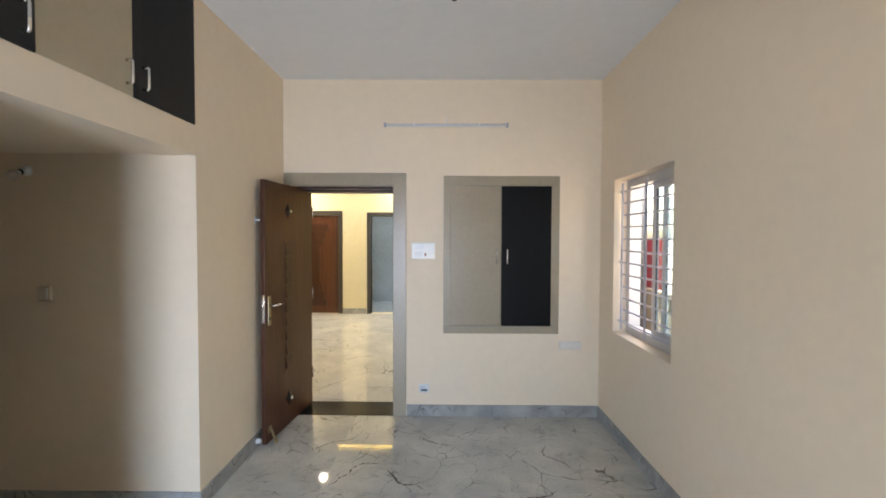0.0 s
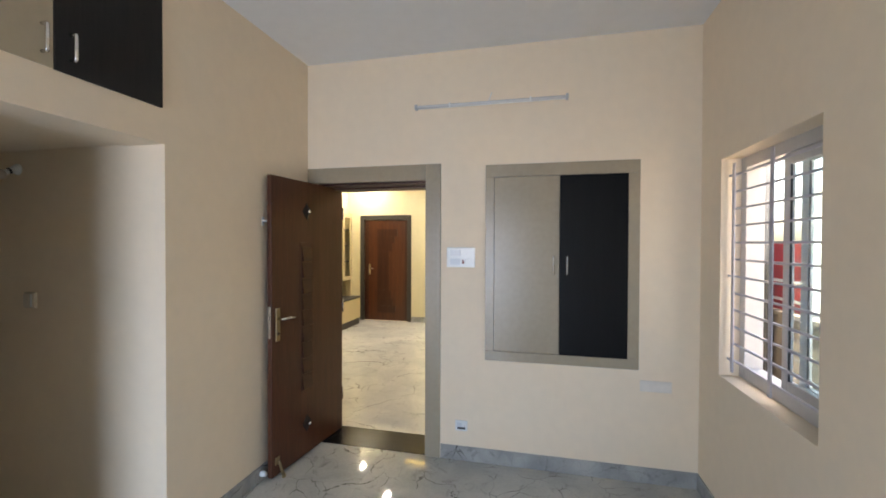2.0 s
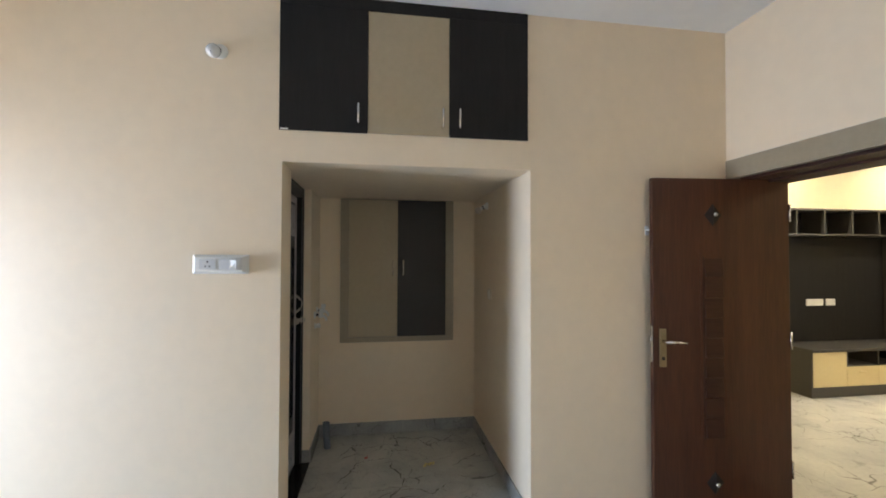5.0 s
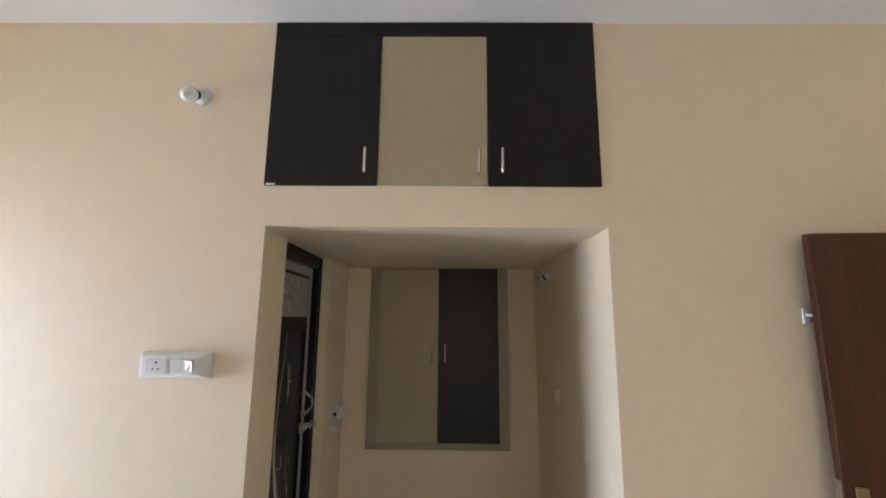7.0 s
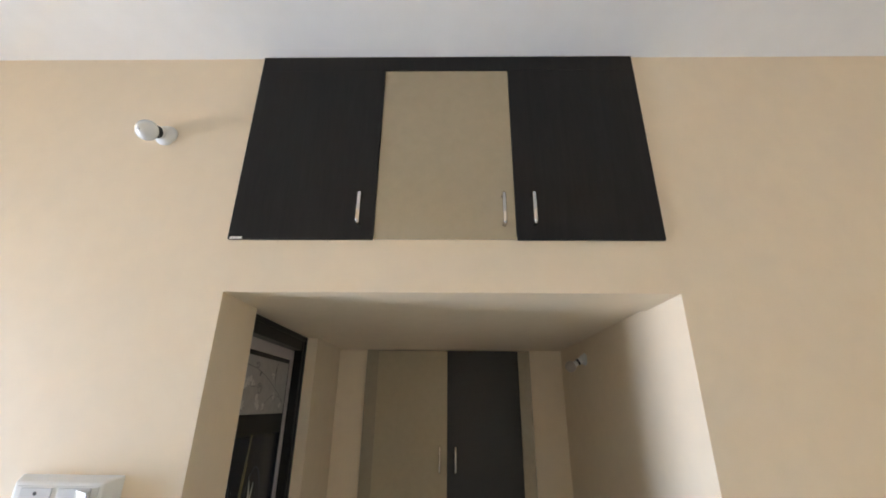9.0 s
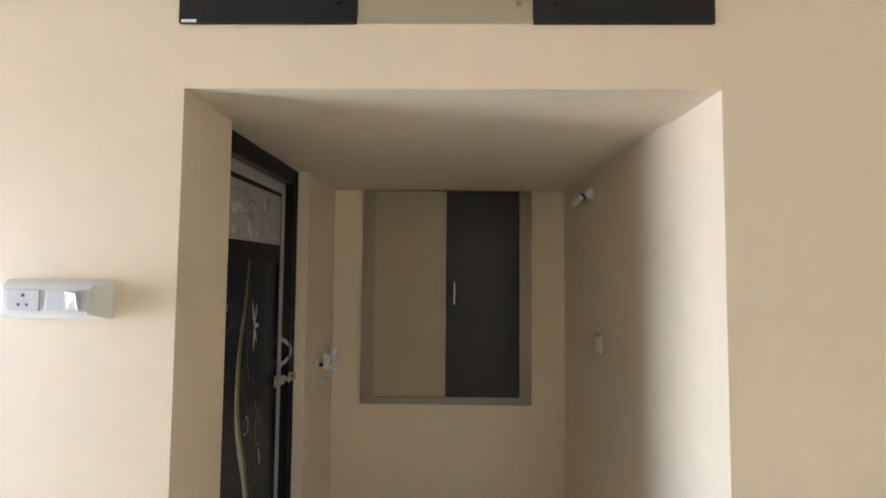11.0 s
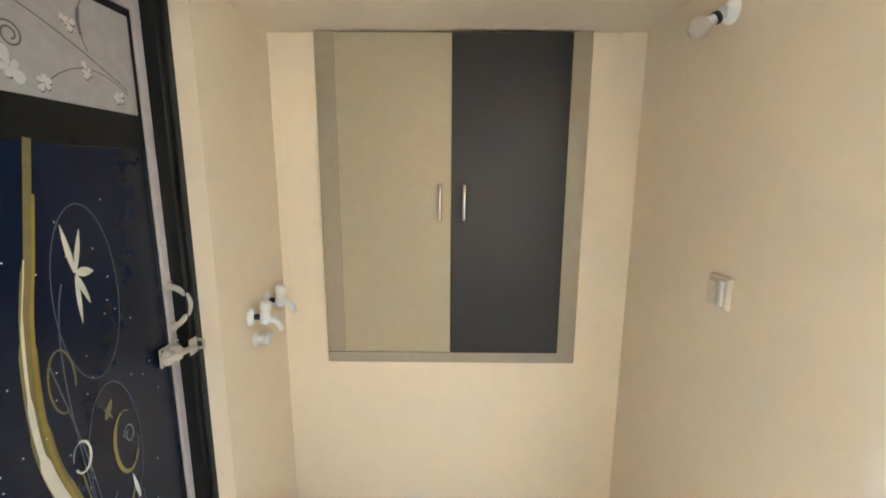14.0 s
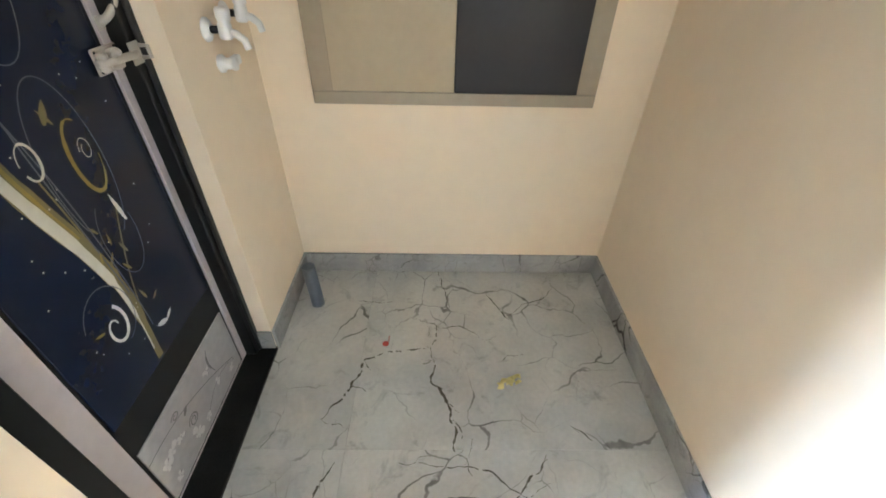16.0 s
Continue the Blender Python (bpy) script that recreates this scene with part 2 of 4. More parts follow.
M_FRAMEBEAD = mat("dark_grey_pvc", (0.020, 0.019, 0.018), 0.35, spec=0.3, var=0.10, scale=4)
M_LILAC = mat("pale_lilac_pvc", (0.50, 0.45, 0.45), 0.35, var=0.05)
M_NAVY = mat("navy_gloss_panel", (0.0055, 0.0108, 0.028), 0.22, spec=0.3, var=0.12, scale=6)
M_SILVER = mat("printed_grey_panel", (0.40, 0.385, 0.38), 0.30, var=0.12, scale=6)
M_SILVERDARK = mat("printed_charcoal_line", (0.12, 0.115, 0.115), 0.35, var=0.1)
M_GOLD = mat("printed_gold", (0.26, 0.195, 0.042), 0.4, var=0.15)
M_OLIVE = mat("printed_olive", (0.16, 0.13, 0.05), 0.4, var=0.2)
M_CREAMINK = mat("printed_cream", (0.62, 0.60, 0.52), 0.4, var=0.1)
M_PALEINK = mat("printed_pale_grey", (0.62, 0.60, 0.58), 0.35, var=0.1)
M_GREYINK = mat("printed_blue_grey", (0.075, 0.088, 0.115), 0.4, var=0.15)
M_GRANITE = mat("black_granite", (0.014, 0.013, 0.012), 0.16, spec=0.14, var=0.35, scale=40)
M_CHROME = mat("brushed_steel", (0.68, 0.665, 0.64), 0.20, 1.0, var=0.05)
M_BRASS = mat("aged_brass", (0.34, 0.27, 0.16), 0.36, 1.0, var=0.12)
M_WHITE = mat("white_plastic", (0.80, 0.80, 0.78), 0.30, var=0.03)
M_PALE = mat("pale_grey_plastic", (0.66, 0.67, 0.68), 0.3, var=0.03)
M_GREYPL = mat("grey_plastic", (0.45, 0.46, 0.47), 0.4, var=0.04)
M_IVORY = mat("ivory_plastic", (0.50, 0.45, 0.38), 0.35, var=0.05)
M_FILM = mat("cream_film_on_plastic", (0.76, 0.70, 0.62), 0.30, var=0.05)
M_BLACK = mat("black_rubber", (0.012, 0.012, 0.012), 0.5, var=0.1)
M_RED = mat("red_plastic", (0.42, 0.035, 0.022), 0.4, var=0.08)
M_REDPAINT = mat("red_painted_metal", (0.36, 0.025, 0.035), 0.4, var=0.08)
M_SAND = mat("beige_render", (0.20, 0.165, 0.14), 0.85, var=0.1, bump=0.2)
M_YELLOW = mat("yellow_plastic_scrap", (0.74, 0.64, 0.26), 0.5, var=0.1)
M_PIPE = mat("grey_pvc_pipe", (0.105, 0.125, 0.15), 0.38, var=0.12, scale=12)
M_BULB = mat("opal_glass", (0.82, 0.82, 0.80), 0.12, var=0.02, coat=0.5)
M_FROST = mat("frosted_plastic", (0.53, 0.455, 0.40), 0.30, var=0.05)
M_PLATEFILM = mat("dusty_film", (0.66, 0.575, 0.455), 0.35, var=0.08, scale=30)
M_TUBE = mat("tube_glass", (0.72, 0.71, 0.70), 0.22, var=0.02)
M_ALU = mat("cream_powder_coated_aluminium", (0.54, 0.51, 0.48), 0.38, var=0.04)
M_GRILL = mat("grey_enamel_grill", (0.52, 0.49, 0.52), 0.38, var=0.08)
M_GLASS = clear_glass("pale_blue_glass", (0.82, 0.93, 0.95))
M_LED = glow("led_diffuser", (1.0, 0.95, 0.86), 3.0)
M_COVE = glow("warm_led_strip", (1.0, 0.70, 0.16), 1.2)
M_TILE = mat("blue_grey_wall_tile", (0.42, 0.47, 0.52), 0.2, var=0.25, scale=5)
# pale fence sheet; the shade over it is put into this much darker colour
M_SHEET = mat("darkened_blue_grey_sheet", (0.070, 0.073, 0.086), 0.45, var=0.05)
M_RENDER = mat("white_render", (0.76, 0.75, 0.73), 0.85, var=0.06, bump=0.2)
M_GROUND = mat("grey_brown_earth", (0.36, 0.32, 0.27), 0.95, var=0.25, scale=2, bump=0.4, bscale=20)


# ---- building helpers ----
def finish(bm, name, material, smooth=False):
    bmesh.ops.recalc_face_normals(bm, faces=bm.faces)
    me = bpy.data.meshes.new(name)
    bm.to_mesh(me)
    bm.free()
    me.materials.append(material)
    if smooth:
        for p in me.polygons:
            p.use_smooth = True
    return me


def part(name, bm, material, parent, label="", smooth=False):
    ob = new(name, finish(bm, name, material, smooth))
    ob.parent = parent
    return tagged(ob, label)


def thing(name, m, label, category, group=""):
    ob = new(name)
    ob.empty_display_size = 0.1
    ob.matrix_basis = m
    return tagged(ob, label, category, group)


def structure(name, bm, material, label="", smooth=False):
    return tagged(new(name, finish(bm, name, material, smooth)), label, "", "", "structure")


def box(bm, x0, x1, y0, y1, z0, z1, bevel=0.0, segs=2):
    vs = bmesh.ops.create_cube(bm, size=1)["verts"]
    for v in vs:
        v.co = Vector((x0 + (v.co.x + 0.5) * (x1 - x0), y0 + (v.co.y + 0.5) * (y1 - y0), z0 + (v.co.z + 0.5) * (z1 - z0)))
    if bevel:
        es = list({e for v in vs for e in v.link_edges})
        bmesh.ops.bevel(bm, geom=es, offset=bevel, segments=segs, affect="EDGES", profile=0.5)
    return bm


def boxed(*a, **k):
    return box(bmesh.new(), *a, **k)


def tube(bm, pts, radius, n=10, closed=False):
    """A round bar along points; radius may be a list."""
    pts = [Vector(p) for p in pts]
    rings = []
    for i, p in enumerate(pts):
        a, c = pts[max(i - 1, 0)], pts[min(i + 1, len(pts) - 1)]
        d = (c - a).normalized()
        side = d.orthogonal() if not rings else prev - d * prev.dot(d)
        side.normalize()
        prev = side
        up = d.cross(side)
        r = radius[i] if isinstance(radius, (list, tuple)) else radius
        rings.append([bm.verts.new(p + r * (math.cos(2 * math.pi * k / n) * side + math.sin(2 * math.pi * k / n) * up)) for k in range(n)])
    for a, c in zip(rings, rings[1:]):
        for k in range(n):
            bm.faces.new((a[k], a[(k + 1) % n], c[(k + 1) % n], c[k]))
    bm.faces.new(rings[0][::-1])
    bm.faces.new(rings[-1])
    return bm


def lathe(bm, profile, m=Matrix.Identity(4), n=20):
    """Turned body: (radius, height) pairs round the local z axis, set by m."""
    rings = [[bm.verts.new(m @ Vector((r * math.cos(2 * math.pi * k / n), r * math.sin(2 * math.pi * k / n), h))) for k in range(n)] for r, h in profile]
    for a, c in zip(rings, rings[1:]):
        for k in range(n):
            bm.faces.new((a[k], a[(k + 1) % n], c[(k + 1) % n], c[k]))
    bm.faces.new(rings[0][::-1])
    bm.faces.new(rings[-1])
    return bm


def along(p, d):
    """A pose at p whose z axis points along d."""
    return Matrix.Translation(p) @ Vector(d).to_track_quat("Z", "Y").to_matrix().to_4x4()


def solid(xs, ys, zs, hole):
    """A wall from grid lines, less the cells for which hole(cx, cy, cz) is true, as one closed skin with softened corners."""
    bm = bmesh.new()
    full = {}
    for i in range(len(xs) - 1):
        for j in range(len(ys) - 1):
            for k in range(len(zs) - 1):
                full[i, j, k] = not hole((xs[i] + xs[i + 1]) / 2, (ys[j] + ys[j + 1]) / 2, (zs[k] + zs[k + 1]) / 2)
    vert = {}

    def v(i, j, k):
        if (i, j, k) not in vert:
            vert[i, j, k] = bm.verts.new((xs[i], ys[j], zs[k]))
        return vert[i, j, k]

    for (i, j, k), f in full.items():
        if not f:
            continue
        for di, dj, dk, c in ((-1, 0, 0, ((0, 0, 0), (0, 0, 1), (0, 1, 1), (0, 1, 0))), (1, 0, 0, ((1, 0, 0), (1, 1, 0), (1, 1, 1), (1, 0, 1))),
                              (0, -1, 0, ((0, 0, 0), (1, 0, 0), (1, 0, 1), (0, 0, 1))), (0, 1, 0, ((0, 1, 0), (0, 1, 1), (1, 1, 1), (1, 1, 0))),
                              (0, 0, -1, ((0, 0, 0), (0, 1, 0), (1, 1, 0), (1, 0, 0))), (0, 0, 1, ((0, 0, 1), (1, 0, 1), (1, 1, 1), (0, 1, 1)))):
            if not full.get((i + di, j + dj, k + dk)):
                bm.faces.new([v(i + a, j + b, k + d) for a, b, d in c])
    sharp = [e for e in bm.edges if len(e.link_faces) == 2 and e.is_convex and e.calc_face_angle(0) > 1.0]
    bmesh.ops.bevel(bm, geom=sharp, offset=0.006, segments=2, affect="EDGES", profile=0.5)
    return bm


def ribbon(bm, pts, widths, y=0.0):
    """A flat printed stroke in the x, z plane, facing +y."""
    n = len(pts)
    left, right = [], []
    for i, (x, z) in enumerate(pts):
        a, c = pts[max(i - 1, 0)], pts[min(i + 1, n - 1)]
        dx, dz = c[0] - a[0], c[1] - a[1]
        s = math.hypot(dx, dz) or 1
        w = widths if isinstance(widths, float) else widths[min(int(i * len(widths) / n), len(widths) - 1)]
        left.append(bm.verts.new((x - dz / s * w / 2, y, z + dx / s * w / 2)))
        right.append(bm.verts.new((x + dz / s * w / 2, y, z - dx / s * w / 2)))
    for i in range(n - 1):
        bm.faces.new((left[i], right[i], right[i + 1], left[i + 1]))
    return bm


def arc(cx, cz, rx, rz, a0, a1, n=28, shrink=1.0):
    out = []
    for i in range(n + 1):
        f = i / n
        a = radians(a0 + (a1 - a0) * f)
        k = 1 + (shrink - 1) * f
        out.append((cx + rx * k * math.cos(a), cz + rz * k * math.sin(a)))
    return out


def bezier(p0, p1, p2, p3, n=30):
    out = []
    for i in range(n + 1):
        t = i / n
        c = ((1 - t) ** 3, 3 * t * (1 - t) ** 2, 3 * t * t * (1 - t), t ** 3)
        out.append(tuple(sum(k * p[a] for k, p in zip(c, (p0, p1, p2, p3))) for a in (0, 1)))
    return out


# ---- structure: bedroom and alcove ----
T = 0.235
WIN = (2.625, 3.488, 0.822, 2.033)          # east window: y0, y1, z0, z1
SWIN = (-1.19, -0.48, 0.0, 2.06)             # south balcony doorway: x0, x1, z0, z1
DOOR = (-1.352, -0.462, 2.018)              # opening to the hall: x0, x1, top
NICHE = (-2.38, -1.654)                     # washroom door recess in the alcove

structure("wall_north", solid([LXW - T, DOOR[0], DOOR[1], -0.02, 0.96, LXE + T], [YN, YN + 0.15, LY0], [-0.1, 0, 0.75, DOOR[2], 2.095, 3.1],
    lambda x, y, z: (DOOR[0] < x < DOOR[1] and 0 < z < DOOR[2]) or (-0.02 < x < 0.96 and 0.75 < z < 2.095 and y < YN + 0.15)), M_WALL,
    "cream painted plaster wall with a doorway and a recess")
structure("wall_east", solid([XE, XE + 0.192], [YS - T, WIN[0], WIN[1], YN], [-0.1, WIN[2], WIN[3], 3.1],
    lambda x, y, z: WIN[0] < y < WIN[1] and WIN[2] < z < WIN[3]), M_WALL, "cream painted plaster wall with a window opening")
structure("wall_south", solid([XW - T, SWIN[0], SWIN[1], XE], [YS - T, YS], [-0.1, SWIN[2], SWIN[3], 3.1],
    lambda x, y, z: SWIN[0] < x < SWIN[1] and SWIN[2] < z < SWIN[3]), M_WALL, "cream painted plaster wall with a balcony doorway")
structure("wall_west", solid([XW - T, XW], [YS, AS, 2.478, AN, YN], [-0.1, 2.033, 2.215, 3.1],
    lambda x, y, z: (AS < y < AN and z < 2.033) or (AS < y < 2.478 and z > 2.215)), M_WALL, "cream painted plaster wall with an alcove opening")
structure("alcove_wall_back", boxed(AB - 0.15, AB, AS - 0.15, AN + 0.15, -0.1, 2.2), M_WALL, "cream painted plaster wall")
structure("alcove_wall_north", boxed(AB, XW - T, AN, AN + 0.15, -0.1, 2.2), M_WALL, "cream painted plaster wall")
structure("alcove_wall_south", solid([AB, NICHE[0], NICHE[1], XW - T], [AS - 0.2, AS], [-0.1, 0, AZ, 2.2],
    lambda x, y, z: NICHE[0] < x < NICHE[1] and 0 < z < AZ), M_WALL, "cream painted plaster wall with a door recess")
structure("alcove_ceiling", boxed(AB, XW - T, AS, AN, AZ, 2.2), M_WALL, "cream painted underside of the loft slab")
structure("ceiling", boxed(XW, XE, YS, YN, ZC, ZC + 0.15), M_CEIL, "white painted flat ceiling")

# floors: a bed of mortar with separate tiles on it
floor_bed = structure("floor", boxed(AB, XE, YS, LY0, -0.08, -0.006), M_GROUT, "polished grey marble-look tile floor with dark veins")
hall_bed = structure("hall_floor", boxed(LXW, LXE, LY0, LY1, -0.08, -0.006), M_GROUT, "polished white marble-look tile floor")

# hall and the room behind it
structure("hall_wall_west", boxed(LXW - T, LXW, LY0, LY1 + 2.0, -0.1, 3.1), M_HALL, "yellow painted plaster wall")
structure("hall_wall_east", boxed(LXE, LXE + T, LY0, LY1 + 2.0, -0.1, 3.1), M_HALL, "yellow painted plaster wall")
HD = (-3.135, -2.225, 2.035)
WD = (-1.56, -0.72, 2.02)
structure("hall_wall_north", solid([LXW, HD[0], HD[1], WD[0], WD[1], LXE], [LY1, LY1 + 0.15], [-0.1, 0, WD[2], HD[2], 3.1],
    lambda x, y, z: (HD[0] < x < HD[1] and 0 < z < HD[2]) or (WD[0] < x < WD[1] and 0 < z < WD[2])), M_HALL, "yellow painted plaster wall with two doorways")
structure("hall_wall_south_skin", solid([LXW, DOOR[0], DOOR[1], LXE], [LY0, LY0 + 0.006], [0, DOOR[2], 2.9],
    lambda x, y, z: DOOR[0] < x < DOOR[1] and z < DOOR[2]), M_HALL, "yellow painted plaster wall")
structure("hall_ceiling", boxed(LXW, LXE, LY0, LY1, 2.83, 2.95), M_CEIL, "white painted ceiling with recessed lights")
structure("washroom_wall_back", boxed(-2.2, LXE, 10.4, 10.55, -0.1, 3.1), M_TILE, "blue-grey tiled wall")
structure("washroom_wall_west", boxed(-2.2, -2.05, LY1 + 0.15, 10.4, -0.1, 3.1), M_TILE, "blue-grey tiled wall")
structure("washroom_floor", boxed(-2.05, LXE, LY1, 10.4, -0.1, -0.012), M_TILE, "blue-grey tiled floor")
structure("washroom_ceiling", boxed(-2.2, LXE, LY1 + 0.15, 10.55, 2.6, 2.7), M_CEIL, "white painted ceiling")
structure("passage_wall_back", boxed(LXW, -2.2, LY1 + 0.4, LY1 + 0.5, -0.1, 3.1), M_HALL, "yellow painted plaster wall")
structure("roof", boxed(LXW - T, LXE + T, YS - T, 10.6, 3.1, 3.25), M_RENDER, "flat concrete roof slab")


def skirting(name, x0, x1, y0, y1, material=M_SKIRT):
    structure(name, boxed(x0, x1, y0, y1, 0, 0.102, bevel=0.002, segs=1), material, "grey marble-look skirting tile")


SK = 0.011
skirting("baseboard_1", -0.352, XE, YN - SK, YN)
skirting("baseboard_2", XE - SK, XE, YS, YN - SK)
skirting("baseboard_3", XW, XW + SK, AN, YN)
skirting("baseboard_4", XW, XW + SK, YS, AS)
skirting("baseboard_5", XW + SK, SWIN[0], YS, YS + SK)
skirting("baseboard_13", SWIN[1], XE - SK, YS, YS + SK)
skirting("baseboard_6", AB + SK, XW + SK, AN - SK, AN)
skirting("baseboard_7", AB, AB + SK, AS, AN)
skirting("baseboard_8", AB + SK, NICHE[0], AS, AS + SK)
skirting("baseboard_9", NICHE[1], XW + SK, AS, AS + SK)
skirting("baseboard_10", HD[1] + 0.09, WD[0] - 0.09, LY1 - SK, LY1)
skirting("baseboard_11", LXW, HD[0] - 0.09, LY1 - SK, LY1)
skirting("baseboard_12", NICHE[0], NICHE[0] + SK, 1.092, AS)
structure("threshold_hall", boxed(DOOR[0], DOOR[1], 3.782, 4.085, -0.05, 0.004, bevel=0.002), M_GRANITE, "polished black granite door sill")
structure("threshold_washroom", boxed(NICHE[0], NICHE[1], 0.97, AS + 0.004, -0.05, 0.016, bevel=0.003), M_GRANITE, "polished black granite door sill")

# ---- doorway to the hall: painted band, timber frame, leaf ----
door_frame = structure("door_frame_1", boxed(-0.470, -0.357, YN - 0.012, YN + 0.02, 0, 2.131, bevel=0.002), M_TAUPE, "taupe painted band and dark timber door frame")
part("band_head", boxed(-1.420, -0.4705, YN - 0.0125, YN + 0.02, 2.016, 2.131, bevel=0.002), M_TAUPE, door_frame)
part("band_post", boxed(-1.420, -1.345, YN - 0.012, YN + 0.02, 0, 2.0155, bevel=0.002), M_TAUPE, door_frame)
part("timber_head", boxed(DOOR[0], DOOR[1], YN + 0.021, LY0 + 0.012, 1.998, DOOR[2] - 0.001, bevel=0.003), M_WOODFRAME, door_frame, "dark brown timber head")
part("timber_stop", boxed(-1.335, -0.48, YN + 0.14, LY0, 1.984, 1.9975, bevel=0.002), M_WOODFRAME, door_frame, "dark brown timber stop")
part("timber_post", boxed(DOOR[1] - 0.014, DOOR[1], YN + 0.021, LY0 + 0.012, 0.005, 1.9975, bevel=0.003), M_WOODFRAME, door_frame, "dark brown timber post")
part("timber_post", boxed(DOOR[0], DOOR[0] + 0.012, YN + 0.021, LY0 + 0.012, 0.005, 1.9975, bevel=0.003), M_WOODFRAME, door_frame, "dark brown timber post")

hinge, free = Vector((-1.268, 4.045, 0)), Vector((-1.353, 3.224, 0))
leaf_dir = free - hinge
LW = leaf_dir.length
bed_door = thing("bedroom_door", Matrix.Translation(hinge) @ pose(0, 0, 0, 0, 0, math.degrees(math.atan2(leaf_dir.y, leaf_dir.x))),
                 "dark red-brown wooden door standing open, with carved blocks", "door")
leaf = part("leaf", boxed(0, LW, -0.034, 0, 0.012, 2.0, bevel=0.003), M_WOOD, bed_door)
part("groove_panel", boxed(0.385, 0.545, 0, 0.0025, 0.46, 1.56, bevel=0.001), M_WOOD, leaf)
part("groove", boxed(0.523, 0.530, 0.0026, 0.005, 0.485, 1.54), M_WOODFRAME, leaf, "dark carved line")
for i in range(9):
    z = 0.495 + i * 0.116
    bm = bmesh.new()
    box(bm, 0.412, 0.520, 0.0026, 0.016, z, z + 0.108)
    for v in bm.verts:
        if v.co.y > 0.01 and v.co.z > z + 0.05:
            v.co.y = 0.0045
    bmesh.ops.bevel(bm, geom=bm.edges[:], offset=0.0015, segments=1, affect="EDGES")
    part("carved_block", bm, M_BLOCK, leaf)
for z in (1.785, 0.237):
    bm = bmesh.new()
    c = Vector((0.465, 0, z))
    ring = [bm.verts.new(c + Vector(p)) for p in ((0.052, 0.001, 0), (0, 0.001, 0.066), (-0.052, 0.001, 0), (0, 0.001, -0.066))]
    inner = [bm.verts.new(c + Vector(p)) for p in ((0.018, 0.012, 0), (0, 0.012, 0.030), (-0.018, 0.012, 0), (0, 0.012, -0.030))]
    for k in range(4):
        bm.faces.new((ring[k], ring[(k + 1) % 4], inner[(k + 1) % 4], inner[k]))
    bm.faces.new(inner)
    bm.faces.new(ring[::-1])
    dia = part("diamond", bm, M_DIAMOND, leaf, "dark carved diamond")
    stud = part("stud", lathe(bmesh.new(), [(0.006, 0), (0.013, 0.006), (0.014, 0.012), (0.010, 0.019), (0.003, 0.022)], along(c + Vector((0, 0.014, 0)), (0, 1, 0)), 16), M_CHROME, leaf, "round chrome stud", True)
lock = part("handle_plate", boxed(0.752, 0.792, 0, 0.009, 0.905, 1.125, bevel=0.003), M_BRASS, bed_door, "satin nickel back plate")
bm = tube(bmesh.new(), [(0.772, 0.008, 1.055), (0.772, 0.050, 1.055), (0.762, 0.056, 1.055), (0.715, 0.056, 1.056), (0.660, 0.054, 1.050)], [0.009, 0.009, 0.010, 0.009, 0.007], 12)
part("lever", bm, M_CHROME, bed_door, "satin nickel lever handle", True)
part("keyhole", lathe(bmesh.new(), [(0.010, 0), (0.010, 0.003), (0.004, 0.0035)], along((0.772, 0.009, 0.955), (0, 1, 0)), 14), M_BLACK, lock)
part("lock_faceplate", boxed(LW, LW + 0.003, -0.028, -0.006, 0.93, 1.14, bevel=0.001), M_CHROME, bed_door, "steel lock face plate")
part("lock_bolt", boxed(LW + 0.003, LW + 0.013, -0.024, -0.010, 1.05, 1.08, bevel=0.002), M_CHROME, bed_door)
for z in (0.25, 1.0, 1.75):
    part("hinge", tube(bmesh.new(), [(0.0, 0.005, z), (0.0, 0.005, z + 0.1)], 0.006, 10), M_CHROME, bed_door, "steel butt hinge", True)
bm = tube(bmesh.new(), [(0.775, 0.006, 0.118), (0.775, 0.020, 0.098), (0.770, 0.032, 0.055), (0.762, 0.040, 0.022)], [0.008, 0.010, 0.009, 0.012], 10)
foot = part("door_stop", bm, M_BRASS, bed_door, "brass flip-down door stop", True)
part("stop_plate", boxed(0.755, 0.797, 0, 0.006, 0.085, 0.135, bevel=0.002), M_BRASS, bed_door)
part("rubber_foot", lathe(bmesh.new(), [(0.013, 0), (0.014, 0.01), (0.011, 0.020)], along((0.761, 0.041, 0.001), (0, 0, 1)), 12), M_BRASS, bed_door)


# ---- built-in cupboards ----
def bar_handle(parent, p, length, out, label="brushed steel bar handle"):
    """An upright square-ended pull on a face; out is the way it stands proud."""
    o = Vector(out)
    p = Vector(p)
    pts = [p, p + o * 0.024, p + o * 0.027 + Vector((0, 0, 0.004)), p + o * 0.027 + Vector((0, 0, length - 0.004)), p + o * 0.024 + Vector((0, 0, length)), p + Vector((0, 0, length))]
    return part("handle", tube(bmesh.new(), pts, 0.0066, 8), M_CHROME, parent, label, True)


cup = thing("wall_cupboard", pose(0.47, YN, 0.737), "flush wall cupboard, taupe frame, one taupe and one black shutter", "cupboard")
fx0, fx1, fz1 = -0.501, 0.502, 1.369
for nm, a in (("frame_rail", (fx0, fx1, -0.013, 0.018, 0, 0.066)), ("frame_rail", (fx0, fx1, -0.013, 0.018, 1.284, fz1)),
              ("frame_stile", (fx0, -0.441, -0.0125, 0.018, 0.0665, 1.2835)), ("frame_stile", (0.433, fx1, -0.0125, 0.018, 0.0665, 1.2835))):
    part(nm, boxed(*a, bevel=0.0015), M_TAUPE, cup)
part("carcass", boxed(-0.48, 0.48, 0.020, 0.14, 0.02, 1.35), M_TAUPE, cup)
